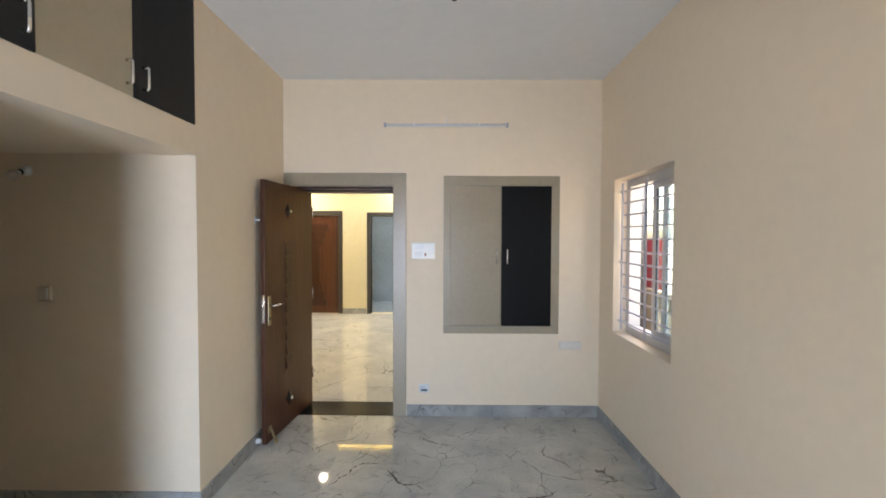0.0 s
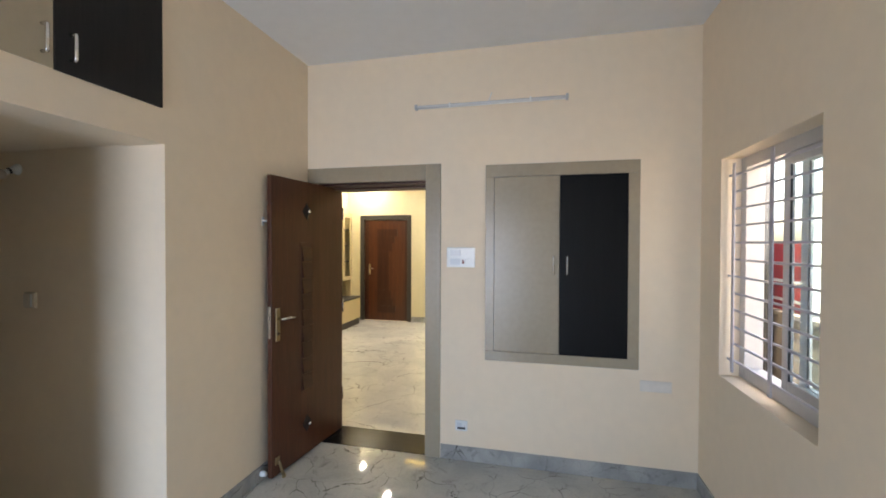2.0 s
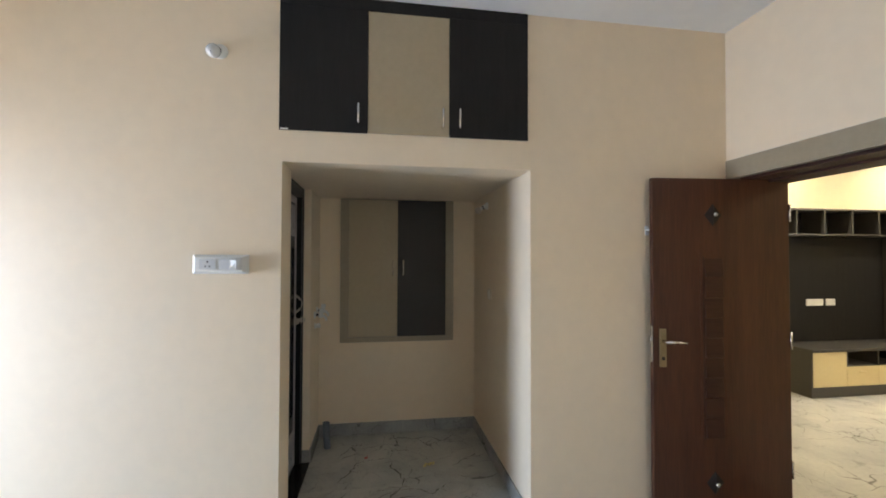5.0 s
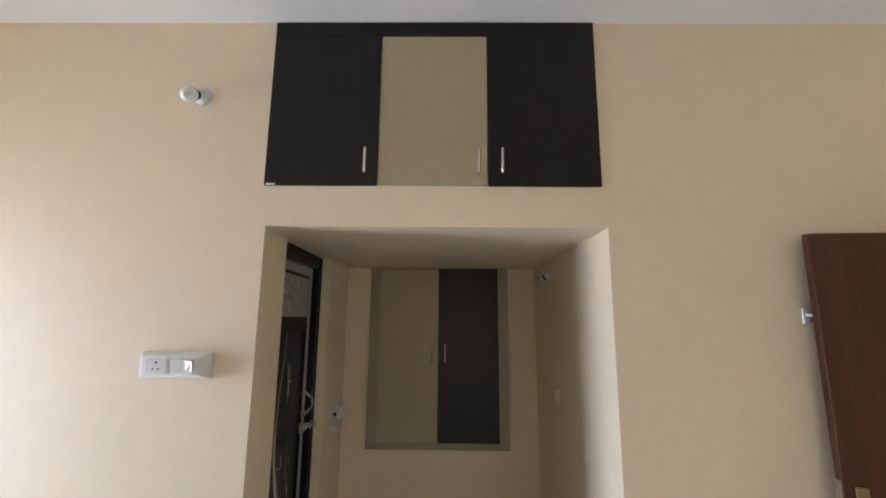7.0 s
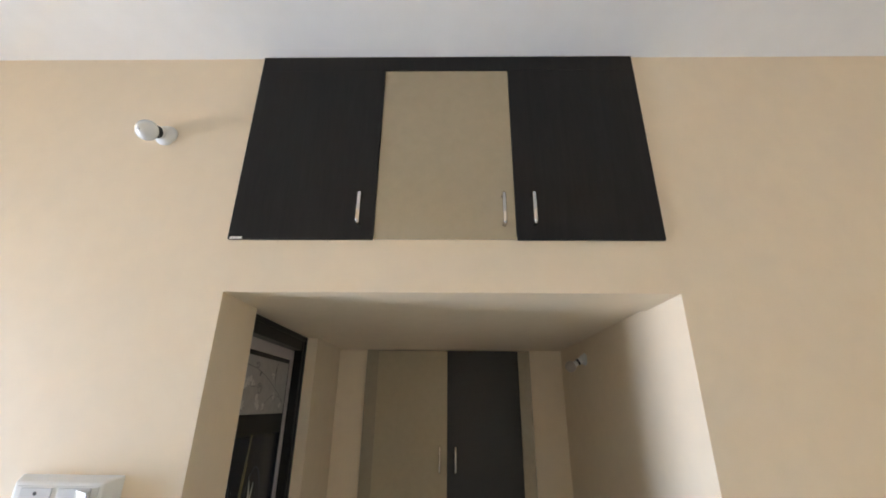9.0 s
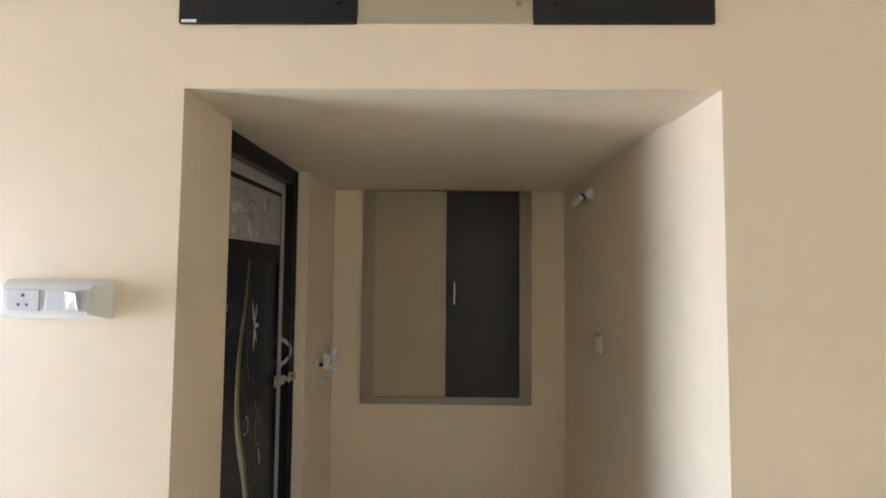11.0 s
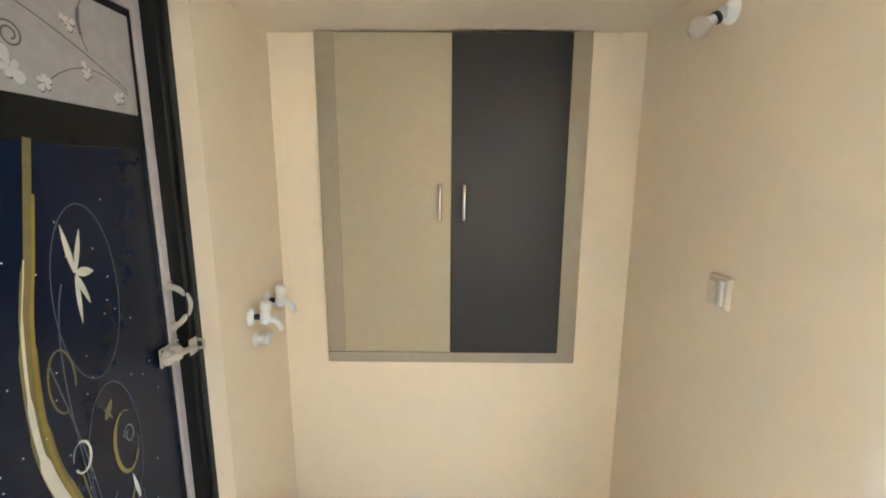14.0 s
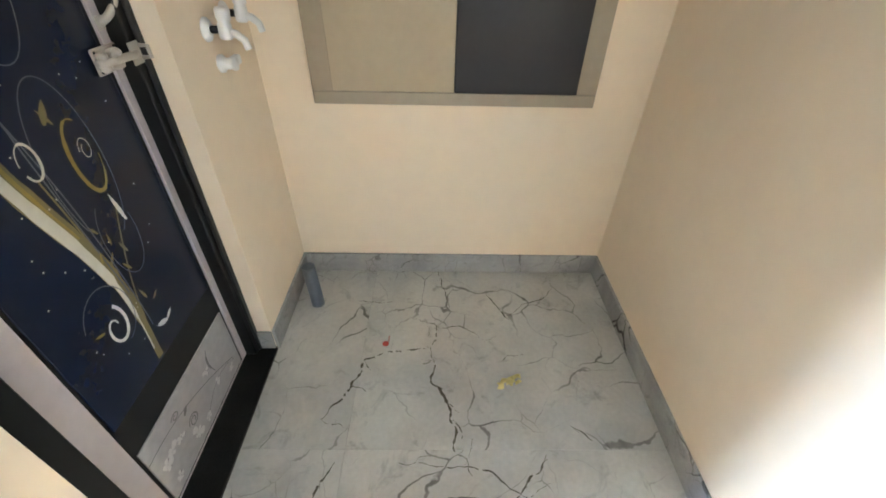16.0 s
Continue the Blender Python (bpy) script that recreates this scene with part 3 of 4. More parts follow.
dl = part("shutter", boxed(-0.440, 0.0005, -0.008, 0.014, 0.0675, 1.2825, bevel=0.0015), M_TAUPE, cup, "taupe enamel-painted shutter")
dr = part("shutter", boxed(0.0025, 0.432, -0.016, 0.014, 0.0675, 1.2825, bevel=0.0015), M_BLACKLAM, cup, "black wood-grain laminate shutter")
bar_handle(dl, (-0.040, -0.008, 0.615), 0.118, (0, -1, 0))
bar_handle(dr, (0.049, -0.016, 0.615), 0.118, (0, -1, 0))

alc = thing("alcove_cupboard", pose(AB, 1.818, 0.797), "built-in alcove cupboard, taupe frame, one beige and one charcoal shutter", "cupboard")
part("frame_rail", boxed(0, 0.028, -0.493, 0.493, 0, 0.043, bevel=0.0015), M_TAUPE, alc)
part("frame_stile", boxed(0, 0.0275, -0.493, -0.4225, 0.0435, 1.2415, bevel=0.0015), M_TAUPE, alc)
part("frame_stile", boxed(0, 0.0275, 0.4235, 0.493, 0.0435, 1.2415, bevel=0.0015), M_TAUPE, alc)
part("carcass", boxed(0.0005, 0.012, -0.43, 0.43, 0.03, 1.2415), M_BLACK, alc)
al = part("shutter", boxed(0.0125, 0.032, -0.4215, -0.0035, 0.046, 1.236, bevel=0.0015), M_BEIGE, alc, "beige laminate shutter")
ar = part("shutter", boxed(0.0125, 0.036, -0.0015, 0.422, 0.046, 1.236, bevel=0.0015), M_CHARCOAL, alc, "charcoal laminate shutter")
bar_handle(al, (0.032, -0.044, 0.579), 0.128, (1, 0, 0))
bar_handle(ar, (0.036, 0.045, 0.579), 0.128, (1, 0, 0))

loft = thing("loft_cabinet", pose(XW - 0.012, 1.814, 2.2), "loft cabinet under the ceiling, two black doors, one beige", "cabinet")
part("body", boxed(-0.6, 0.0, -0.66, 0.66, 0.018, 0.715), M_BLACK, loft)
part("top_rail", boxed(0.0, 0.021, -0.680, 0.679, 0.669, 0.7325, bevel=0.0015), M_DARK, loft, "black wood-grain laminate rail")
l1 = part("door", boxed(0.0, 0.0215, -0.680, -0.2245, 0.0, 0.668, bevel=0.0015), M_DARK, loft, "black wood-grain laminate door")
l2 = part("door", boxed(0.0, 0.018, -0.2225, 0.2225, 0.002, 0.667, bevel=0.0015), M_BEIGE, loft, "beige laminate door")
l3 = part("door", boxed(0.0, 0.0215, 0.2245, 0.679, 0.0, 0.668, bevel=0.0015), M_DARK, loft, "black wood-grain laminate door")
bar_handle(l1, (0.0215, -0.272, 0.052), 0.100, (1, 0, 0))
bar_handle(l2, (0.018, 0.186, 0.050), 0.100, (1, 0, 0))
bar_handle(l3, (0.0215, 0.280, 0.052), 0.100, (1, 0, 0))
part("sticker", boxed(0.0216, 0.0222, -0.672, -0.634, 0.0, 0.008), M_WHITE, l1, "small white sticker")


# ---- washroom door in the alcove ----
wf = structure("door_frame_2", boxed(NICHE[0], -2.338, 1.02, 1.09, 0.017, AZ - 0.001, bevel=0.003), M_BLACKPVC, "black plastic door frame")
part("frame_post", boxed(-1.738, NICHE[1], 1.02, 1.09, 0.017, AZ - 0.001, bevel=0.003), M_BLACKPVC, wf)
part("frame_head", boxed(-2.3375, -1.7385, 1.02, 1.0895, 1.972, AZ - 0.001, bevel=0.003), M_BLACKPVC, wf)
part("frame_bead", boxed(NICHE[0] + 0.001, NICHE[0] + 0.021, 1.0905, 1.099, 0.017, AZ - 0.002, bevel=0.003), M_FRAMEBEAD, wf, "dark grey raised bead")
part("frame_bead", boxed(NICHE[1] - 0.021, NICHE[1] - 0.001, 1.0905, 1.099, 0.017, AZ - 0.002, bevel=0.003), M_FRAMEBEAD, wf, "dark grey raised bead")
part("frame_bead", boxed(NICHE[0] + 0.0215, NICHE[1] - 0.0215, 1.090, 1.0985, AZ - 0.024, AZ - 0.002, bevel=0.003), M_FRAMEBEAD, wf, "dark grey raised bead")
wd = thing("washroom_door", pose(-2.315, 1.046, 0.024), "closed black glossy door with pale edging and printed floral swirls", "door")
ox, oz = 2.315, -0.024


def wbox(name, x0, x1, y0, y1, z0, z1, material, label="", bevel=0.002, parent=None):
    return part(name, boxed(x0 + ox, x1 + ox, y0, y1, z0 + oz, z1 + oz, bevel=bevel), material, parent or wd, label)


wbox("leaf", -2.3370, -1.7390, -0.024, -0.001, 0.024, 1.970, M_BLACKPVC)
wbox("edging_stile", -2.3370, -2.3120, -0.001, 0.008, 0.026, 1.968, M_LILAC, "pale lilac plastic edging")
wbox("edging_stile", -1.818, -1.7390, -0.001, 0.008, 0.026, 1.968, M_LILAC, "pale lilac plastic edging")
wbox("edging_rail", -2.3115, -1.8185, -0.001, 0.0078, 1.922, 1.968, M_LILAC, "pale lilac plastic edging")
navy = wbox("navy_panel", -2.300, -1.829, -0.001, 0.003, 0.40, 1.60, M_NAVY, "navy glossy panel with printed swirls")
top_panel = wbox("grey_print_panel", -2.297, -1.828, -0.001, 0.0035, 1.680, 1.903, M_SILVER, "grey panel printed with flowers")
low_panel = wbox("grey_print_panel", -2.302, -1.832, -0.001, 0.0035, 0.032, 0.287, M_SILVER, "grey panel printed with flowers")


def strokes(name, material, parent, y, *lines, label=""):
    bm = bmesh.new()
    for k, (pts, w) in enumerate(lines):
        ribbon(bm, [(px + ox, pz + oz) for px, pz in pts], w, y + 0.000012 * k)
    return part(name, bm, material, parent, label)


def petal(x, z, ang, length, width):
    c, s = math.cos(radians(ang)), math.sin(radians(ang))
    return ([(x + c * length * f, z + s * length * f) for f in (0, 0.2, 0.4, 0.6, 0.8, 1.0)], [width * k for k in (0.35, 0.8, 1.0, 0.9, 0.6, 0.12)])


def smooth_line(pts, n=6):
    out = []
    for i in range(len(pts) - 1):
        p0, p1, p2, p3 = pts[max(i - 1, 0)], pts[i], pts[i + 1], pts[min(i + 2, len(pts) - 1)]
        for k in range(n):
            t = k / n
            out.append(tuple(0.5 * (2 * p1[a] + (p2[a] - p0[a]) * t + (2 * p0[a] - 5 * p1[a] + 4 * p2[a] - p3[a]) * t * t + (3 * p1[a] - p0[a] - 3 * p2[a] + p3[a]) * t ** 3) for a in (0, 1)))
    return out + [pts[-1]]


STEM = smooth_line([(-2.01, 1.605), (-1.975, 1.39), (-1.952, 1.27), (-1.942, 1.12), (-1.95, 1.0), (-1.978, 0.89), (-2.012, 0.78), (-2.038, 0.66), (-2.042, 0.55), (-2.031, 0.41)])
strokes("printed_stem", M_OLIVE, navy, 0.0036, (STEM, [0.016, 0.026, 0.034, 0.04, 0.044, 0.04, 0.03, 0.02]))
strokes("printed_stem", M_CREAMINK, navy, 0.0042, ([(x + 0.008, z) for x, z in STEM[6:-2]], [0.003, 0.006, 0.012, 0.022, 0.026, 0.022, 0.012, 0.004]), label="cream printed stroke")
strokes("printed_stem", M_GOLD, navy, 0.0042, ([(x - 0.010, z) for x, z in STEM[3:36]], [0.006, 0.008, 0.010, 0.008, 0.006]), label="gold printed stroke")
strokes("printed_tendril", M_GREYINK, navy, 0.0042, (arc(-2.085, 1.295, 0.078, 0.187, 0, 360, 48), 0.0022), (arc(-2.10, 0.91, 0.072, 0.175, -40, 250, 44), 0.0022),
        (arc(-2.11, 0.74, 0.05, 0.10, 60, -200, 30), 0.002), (bezier((-2.03, 1.33), (-1.98, 1.2), (-2.02, 0.95), (-2.05, 0.62)), 0.003), (bezier((-1.98, 1.18), (-2.02, 1.0), (-2.06, 0.85), (-2.06, 0.50)), 0.003),
        (arc(-1.86, 1.40, 0.028, 0.06, 90, 330, 24), 0.003), (arc(-1.98, 0.60, 0.075, 0.10, 20, 260, 30, 0.7), 0.002))
strokes("printed_flower", M_CREAMINK, navy, 0.0044, petal(-2.062, 1.345, 80, 0.100, 0.013), petal(-2.064, 1.345, 104, 0.088, 0.012), petal(-2.064, 1.345, 188, 0.042, 0.020), petal(-2.064, 1.34, 250, 0.070, 0.012), petal(-2.063, 1.337, 270, 0.100, 0.011), label="cream printed flower")
strokes("printed_ring", M_GOLD, navy, 0.0044, (arc(-2.129, 0.923, 0.034, 0.076, 115, -175, 36), [0.003, 0.007, 0.010, 0.009, 0.009, 0.009, 0.006, 0.002]), petal(-1.855, 1.42, 80, 0.030, 0.010),
        petal(-2.09, 0.66, 60, 0.032, 0.007), petal(-2.03, 0.72, 110, 0.028, 0.007), petal(-1.945, 0.60, 20, 0.026, 0.007), label="gold printed ring and leaves")
strokes("printed_leaves", M_OLIVE, navy, 0.0041, petal(-2.082, 1.005, 118, 0.045, 0.016), petal(-2.10, 1.0, 60, 0.040, 0.007), petal(-2.045, 0.70, 130, 0.034, 0.008), petal(-2.105, 0.70, 70, 0.034, 0.008),
        petal(-2.075, 0.74, 95, 0.030, 0.006), petal(-2.085, 0.57, 75, 0.036, 0.008), petal(-2.10, 0.55, 150, 0.026, 0.008), petal(-2.06, 0.78, 60, 0.030, 0.006), (bezier((-2.045, 0.50), (-2.06, 0.62), (-2.09, 0.70), (-2.135, 0.80)), 0.004),
        (bezier((-2.045, 0.52), (-2.05, 0.65), (-2.03, 0.80), (-2.01, 0.93)), 0.004), (arc(-2.0, 1.14, 0.028, 0.065, 200, -100, 26), 0.004), label="dim olive printed leaves")
strokes("printed_ring", M_CREAMINK, navy, 0.0046, (arc(-2.015, 0.965, 0.020, 0.034, 0, 330, 26), [0.002, 0.005, 0.006, 0.004]), (arc(-1.975, 0.585, 0.036, 0.055, 120, 520, 40, 0.25), [0.008, 0.009, 0.007, 0.005, 0.003]),
        (arc(-2.138, 0.935, 0.016, 0.026, 0, 430, 40, 0.45), 0.0014), petal(-2.145, 0.76, 80, 0.075, 0.011), petal(-2.106, 0.47, 20, 0.04, 0.016), petal(-2.106, 0.47, 150, 0.03, 0.010), label="cream printed ring and leaf")
dots = []
for i in range(60):
    px, pz = random.uniform(-2.25, -1.83), random.uniform(0.48, 1.52)
    dots.append(([(px, pz), (px + 0.003, pz + 0.001)], 0.003))
strokes("printed_dots", M_CREAMINK, navy, 0.0040, *dots, label="scattered tiny printed dots")
for pan, z0 in ((top_panel, 1.672), (low_panel, 0.036)):
    strokes("printed_swirl", M_SILVERDARK, pan, 0.0040, (arc(-2.01, z0 + 0.105, 0.024, 0.024, 0, 620, 44, 0.3), 0.004), (arc(-1.965, z0 + 0.195, 0.018, 0.014, 0, 500, 34, 0.3), 0.0035),
            (bezier((-1.83, z0 + 0.19), (-1.98, z0 + 0.20), (-2.12, z0 + 0.14), (-2.27, z0 + 0.06)), 0.0028), (bezier((-2.05, z0 + 0.02), (-2.12, z0 + 0.10), (-2.20, z0 + 0.10), (-2.27, z0 + 0.05)), 0.0022),
            (bezier((-2.17, z0 + 0.12), (-2.15, z0 + 0.16), (-2.15, z0 + 0.19), (-2.17, z0 + 0.22)), [0.003, 0.008, 0.009, 0.003]), petal(-1.99, z0 + 0.155, 140, 0.03, 0.012))
    fl, shade = [], []
    for fxx, fzz, r in ((-1.90, 0.130, 0.040), (-2.00, 0.052, 0.042), (-1.87, 0.120, 0.028), (-2.13, 0.165, 0.022), (-2.16, 0.080, 0.024), (-2.24, 0.040, 0.024), (-1.945, 0.125, 0.024), (-2.06, 0.036, 0.026), (-1.88, 0.040, 0.026)):
        for k in range(5):
            turn = 72 * k + fxx * 900 + 14 * math.sin(5 * k + fzz * 90)
            size = r * (0.62 + 0.20 * math.sin(3 * k + fxx * 70))
            c, sn = math.cos(radians(turn)), math.sin(radians(turn))
            fl.append(([(fxx + c * size * f, z0 + fzz + sn * size * f) for f in (0.08, 0.3, 0.55, 0.8, 0.95, 1.0)], [size * q for q in (0.16, 0.42, 0.66, 0.70, 0.46, 0.16)]))
            shade.append(([(px_ - 0.002, pz_ - 0.0025) for px_, pz_ in fl[-1][0]], fl[-1][1]))
    strokes("printed_outline", M_SILVERDARK, pan, 0.0034, *shade, label="charcoal flower outlines")
    strokes("printed_flower", M_PALEINK, pan, 0.0044, *fl, label="white printed flowers")
wbox("drip_strip", -2.33, -1.745, 0.0035, 0.0055, 0.024, 0.030, M_LILAC, bevel=0.0005)
hd = [(-2.318 - 0.034 * math.sin(math.pi * k / 14) ** 0.7 + ox, 0.010 + 0.034 * math.sin(math.pi * k / 14) ** 0.6, 1.247 - 0.117 * k / 14 + oz) for k in range(15)]
part("pull_handle", tube(bmesh.new(), hd, [0.0095] + [0.0078] * 13 + [0.0095], 12), M_IVORY, wd, "ivory plastic pull handle", True)
for z in (1.247, 1.130):
    wbox("handle_foot", -2.334, -2.312, 0.008, 0.013, z - 0.014, z + 0.014, M_IVORY, bevel=0.003)
bolt_plate = wbox("bolt_plate", -2.336, -2.256, 0.008, 0.014, 1.040, 1.092, M_IVORY, "ivory painted sliding bolt", 0.004)
part("bolt_bar", tube(bmesh.new(), [(-2.25 + ox, 0.024, 1.066 + oz), (-2.345 + ox, 0.050, 1.066 + oz)], 0.008, 12), M_IVORY, wd, "", True)
for x0, x1, y1 in ((-2.312, -2.290, 0.038), (-2.276, -2.258, 0.034)):
    wbox("bolt_keeper", x0, x1, 0.0142, y1, 1.046, 1.086, M_IVORY, bevel=0.006)
part("bolt_knob", lathe(bmesh.new(), [(0.005, 0), (0.005, 0.012), (0.009, 0.016), (0.009, 0.024), (0.003, 0.027)], along((-2.284 + ox, 0.032, 1.070 + oz), (0, 0.7, 0.7)), 14), M_IVORY, wd, "", True)
for x in (-2.328, -2.264):
    for z in (1.047, 1.085):
        part("screw", lathe(bmesh.new(), [(0.0035, 0), (0.0035, 0.0012), (0.001, 0.0016)], along((x + ox, 0.014, z + oz), (0, 1, 0)), 8), M_BLACK, bolt_plate, "dark screw head")
keep = thing("bolt_staple", pose(-2.348, 1.09, 1.045), "ivory painted bolt staple on the black frame", "bolt staple")
part("plate", boxed(-0.022, 0.022, 0, 0.004, 0, 0.046, bevel=0.001), M_IVORY, keep)
part("loop", tube(bmesh.new(), [(-0.012, 0.004, 0.010), (-0.012, 0.022, 0.012), (-0.012, 0.022, 0.034), (-0.012, 0.004, 0.036)], 0.005, 8), M_IVORY, keep, "", True)


# ---- window ----
def window(name, m, w, h, label, open_gap):
    """Sliding window in local x (along the wall), y (outwards), z; with a grill on the room side."""
    win = tagged(new(name), label, "", "", "structure")
    win.matrix_basis = m
    f = 0.06
    for nm, a in (("window_frame", (0, f, 0.10, 0.19, 0, h)), ("window_frame", (w - f, w, 0.10, 0.19, 0, h)), ("window_frame", (f, w - f, 0.10, 0.19, h - f, h)), ("window_frame", (f, w - f, 0.10, 0.19, 0, f))):
        part(nm, boxed(*a, bevel=0.003), M_ALU, win, "cream powder-coated aluminium frame")
    half = w / 2
    for x0, x1, y0 in ((f, half + 0.045, 0.115), (f, half - open_gap, 0.150)):
        sash = part("sash", boxed(x0, x0 + 0.045, y0, y0 + 0.028, f, h - f, bevel=0.002), M_ALU, win, "sliding aluminium sash")
        part("sash_stile", boxed(x1 - 0.045, x1, y0, y0 + 0.028, f, h - f, bevel=0.002), M_ALU, sash)
        part("sash_rail", boxed(x0 + 0.045, x1 - 0.045, y0, y0 + 0.028, f, f + 0.05, bevel=0.002), M_ALU, sash)
        part("sash_rail", boxed(x0 + 0.045, x1 - 0.045, y0, y0 + 0.028, h - f - 0.05, h - f, bevel=0.002), M_ALU, sash)
        pane = part("pane", boxed(x0 + 0.045, x1 - 0.045, y0 + 0.011, y0 + 0.016, f + 0.05, h - f - 0.05), M_GLASS, sash, "pale blue window glass")
        pane.visible_shadow = False
        for gx in (x0 + 0.045, x1 - 0.051):
            part("gasket", boxed(gx, gx + 0.006, y0 + 0.004, y0 + 0.0105, f + 0.05, h - f - 0.05), M_BLACK, sash, "black rubber gasket")
    grill = part("grill", boxed(0.03, 0.055, 0.045, 0.051, 0.03, h - 0.03), M_GRILL, win, "grey painted steel window grill")
    for x in (half - 0.012, w - 0.055):
        part("upright", boxed(x, x + 0.028, 0.045, 0.051, 0.03, h - 0.03), M_GRILL, grill)
    n = 12
    for i in range(n):
        z = 0.095 + i * (h - 0.19) / (n - 1)
        part("bar", boxed(0.03, w - 0.03, 0.0515, 0.0615, z - 0.005, z + 0.005), M_GRILL, grill)
    for z in (0.095, h / 2 - 0.045, h - 0.095):
        part("lug", boxed(w - 0.035, w + 0.002, 0.040, 0.0448, z - 0.006, z + 0.006), M_GRILL, grill)
        part("lug", boxed(-0.002, 0.035, 0.040, 0.0448, z - 0.006, z + 0.006), M_GRILL, grill)
    return win


window("window_1", Matrix.Translation((XE, WIN[0], WIN[2])) @ Matrix(((0, 1, 0, 0), (1, 0, 0, 0), (0, 0, 1, 0), (0, 0, 0, 1))), WIN[1] - WIN[0], WIN[3] - WIN[2],
       "sliding aluminium window, half open, with a grey steel grill", 0.03)

# outside the window
structure("ground", boxed(-400, 400, -400, 400, -0.5, -0.45), M_GROUND, "grey-brown earth")
neigh = thing("neighbour_house", pose(7.5, 5.0, -0.45), "white rendered neighbouring house", "house")
part("wall", boxed(0, 5, -9, 9, 0, 3.4), M_RENDER, neigh)
part("parapet", boxed(-0.05, 5.05, -9.05, 9.05, 3.4, 3.6), M_RENDER, neigh)
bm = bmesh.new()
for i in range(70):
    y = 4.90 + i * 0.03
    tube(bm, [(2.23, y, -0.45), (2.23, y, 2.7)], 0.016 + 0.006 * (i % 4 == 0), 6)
fence = thing("corrugated_fence", pose(0, 0, 0), "pale blue-grey corrugated metal sheet fence, shade put into its dark colour", "fence")
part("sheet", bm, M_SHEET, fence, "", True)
low = thing("garden_wall", pose(2.28, 4.2, -0.45), "low beige plastered wall outside the window", "wall")
part("wall", boxed(0, 0.12, -2.2, 1.2, 0, 1.42, bevel=0.006), M_SAND, low)
part("coping", boxed(-0.02, 0.14, -2.2, 1.2, 1.42, 1.46, bevel=0.006), M_SAND, low)
sign = thing("red_board", pose(2.33, 4.88, 0.975), "red board with white stripes standing on the low wall", "board")
part("board", boxed(0, 0.03, -0.30, 0.30, 0, 0.59, bevel=0.003), M_REDPAINT, sign)
for z in (0.11, 0.265, 0.41):
    part("stripe", boxed(-0.002, -0.0005, -0.30, 0.30, z, z + 0.026), M_WHITE, sign, "white stripe")


# ---- wall fittings ----
def lamp_holder(name, p, normal, aim, label, glass=None, size=1.0):
    """Round batten holder on a wall with a bulb; p on the wall, aim is the bulb's axis."""
    th = thing(name, Matrix.Translation(p) @ Matrix.Scale(size, 4), label, "light bulb")
    n_, a = Vector(normal), Vector(aim).normalized()
    part("rose", lathe(bmesh.new(), [(0.030, 0), (0.030, 0.005), (0.026, 0.012), (0.020, 0.018), (0.018, 0.022)], along((0, 0, 0), n_), 24), M_WHITE, th, "white plastic base", True)
    o = n_ * 0.014
    part("holder", lathe(bmesh.new(), [(0.016, -0.004), (0.017, 0.0), (0.0165, 0.016), (0.0175, 0.020)], along(o, a), 20), M_WHITE, th, "white plastic lamp holder", True)
    part("ring", lathe(bmesh.new(), [(0.0150, 0.020), (0.0165, 0.022), (0.0165, 0.029), (0.014, 0.031)], along(o, a), 20), M_BLACK, th, "black holder ring", True)
    prof = [(0.012, 0.030), (0.014, 0.034)] + [(0.027 * math.sin(radians(x)), 0.058 - 0.027 * math.cos(radians(x))) for x in range(35, 180, 12)] + [(0.002, 0.085)]
    if glass:
        part("bulb_cap", lathe(bmesh.new(), [(0.012, 0.030), (0.013, 0.034), (0.014, 0.046), (0.0175, 0.050)], along(o, a), 20), M_WHITE, th, "white plastic bulb cap", True)
        prof = [(0.0165, 0.049)] + [(0.027 * math.sin(radians(x)), 0.070 - 0.027 * math.cos(radians(x))) for x in range(45, 180, 12)] + [(0.002, 0.097)]
    part("bulb", lathe(bmesh.new(), prof, along(o, a), 24), glass or M_BULB, th, "unlit frosted bulb" if glass else "unlit opal glass bulb", True)
    return th


lamp_holder("bulb_holder", (XW, 0.842, 2.588), (1, 0, 0), (0.88, -0.08, -0.48), "unlit white bulb in an angled holder on the cream wall", size=1.25)
lamp_holder("bulb_holder", (-2.385, AN, 1.945), (0, -1, 0), (-0.12, -0.85, -0.50), "unlit frosted bulb in an angled white holder in the alcove", M_FROST)


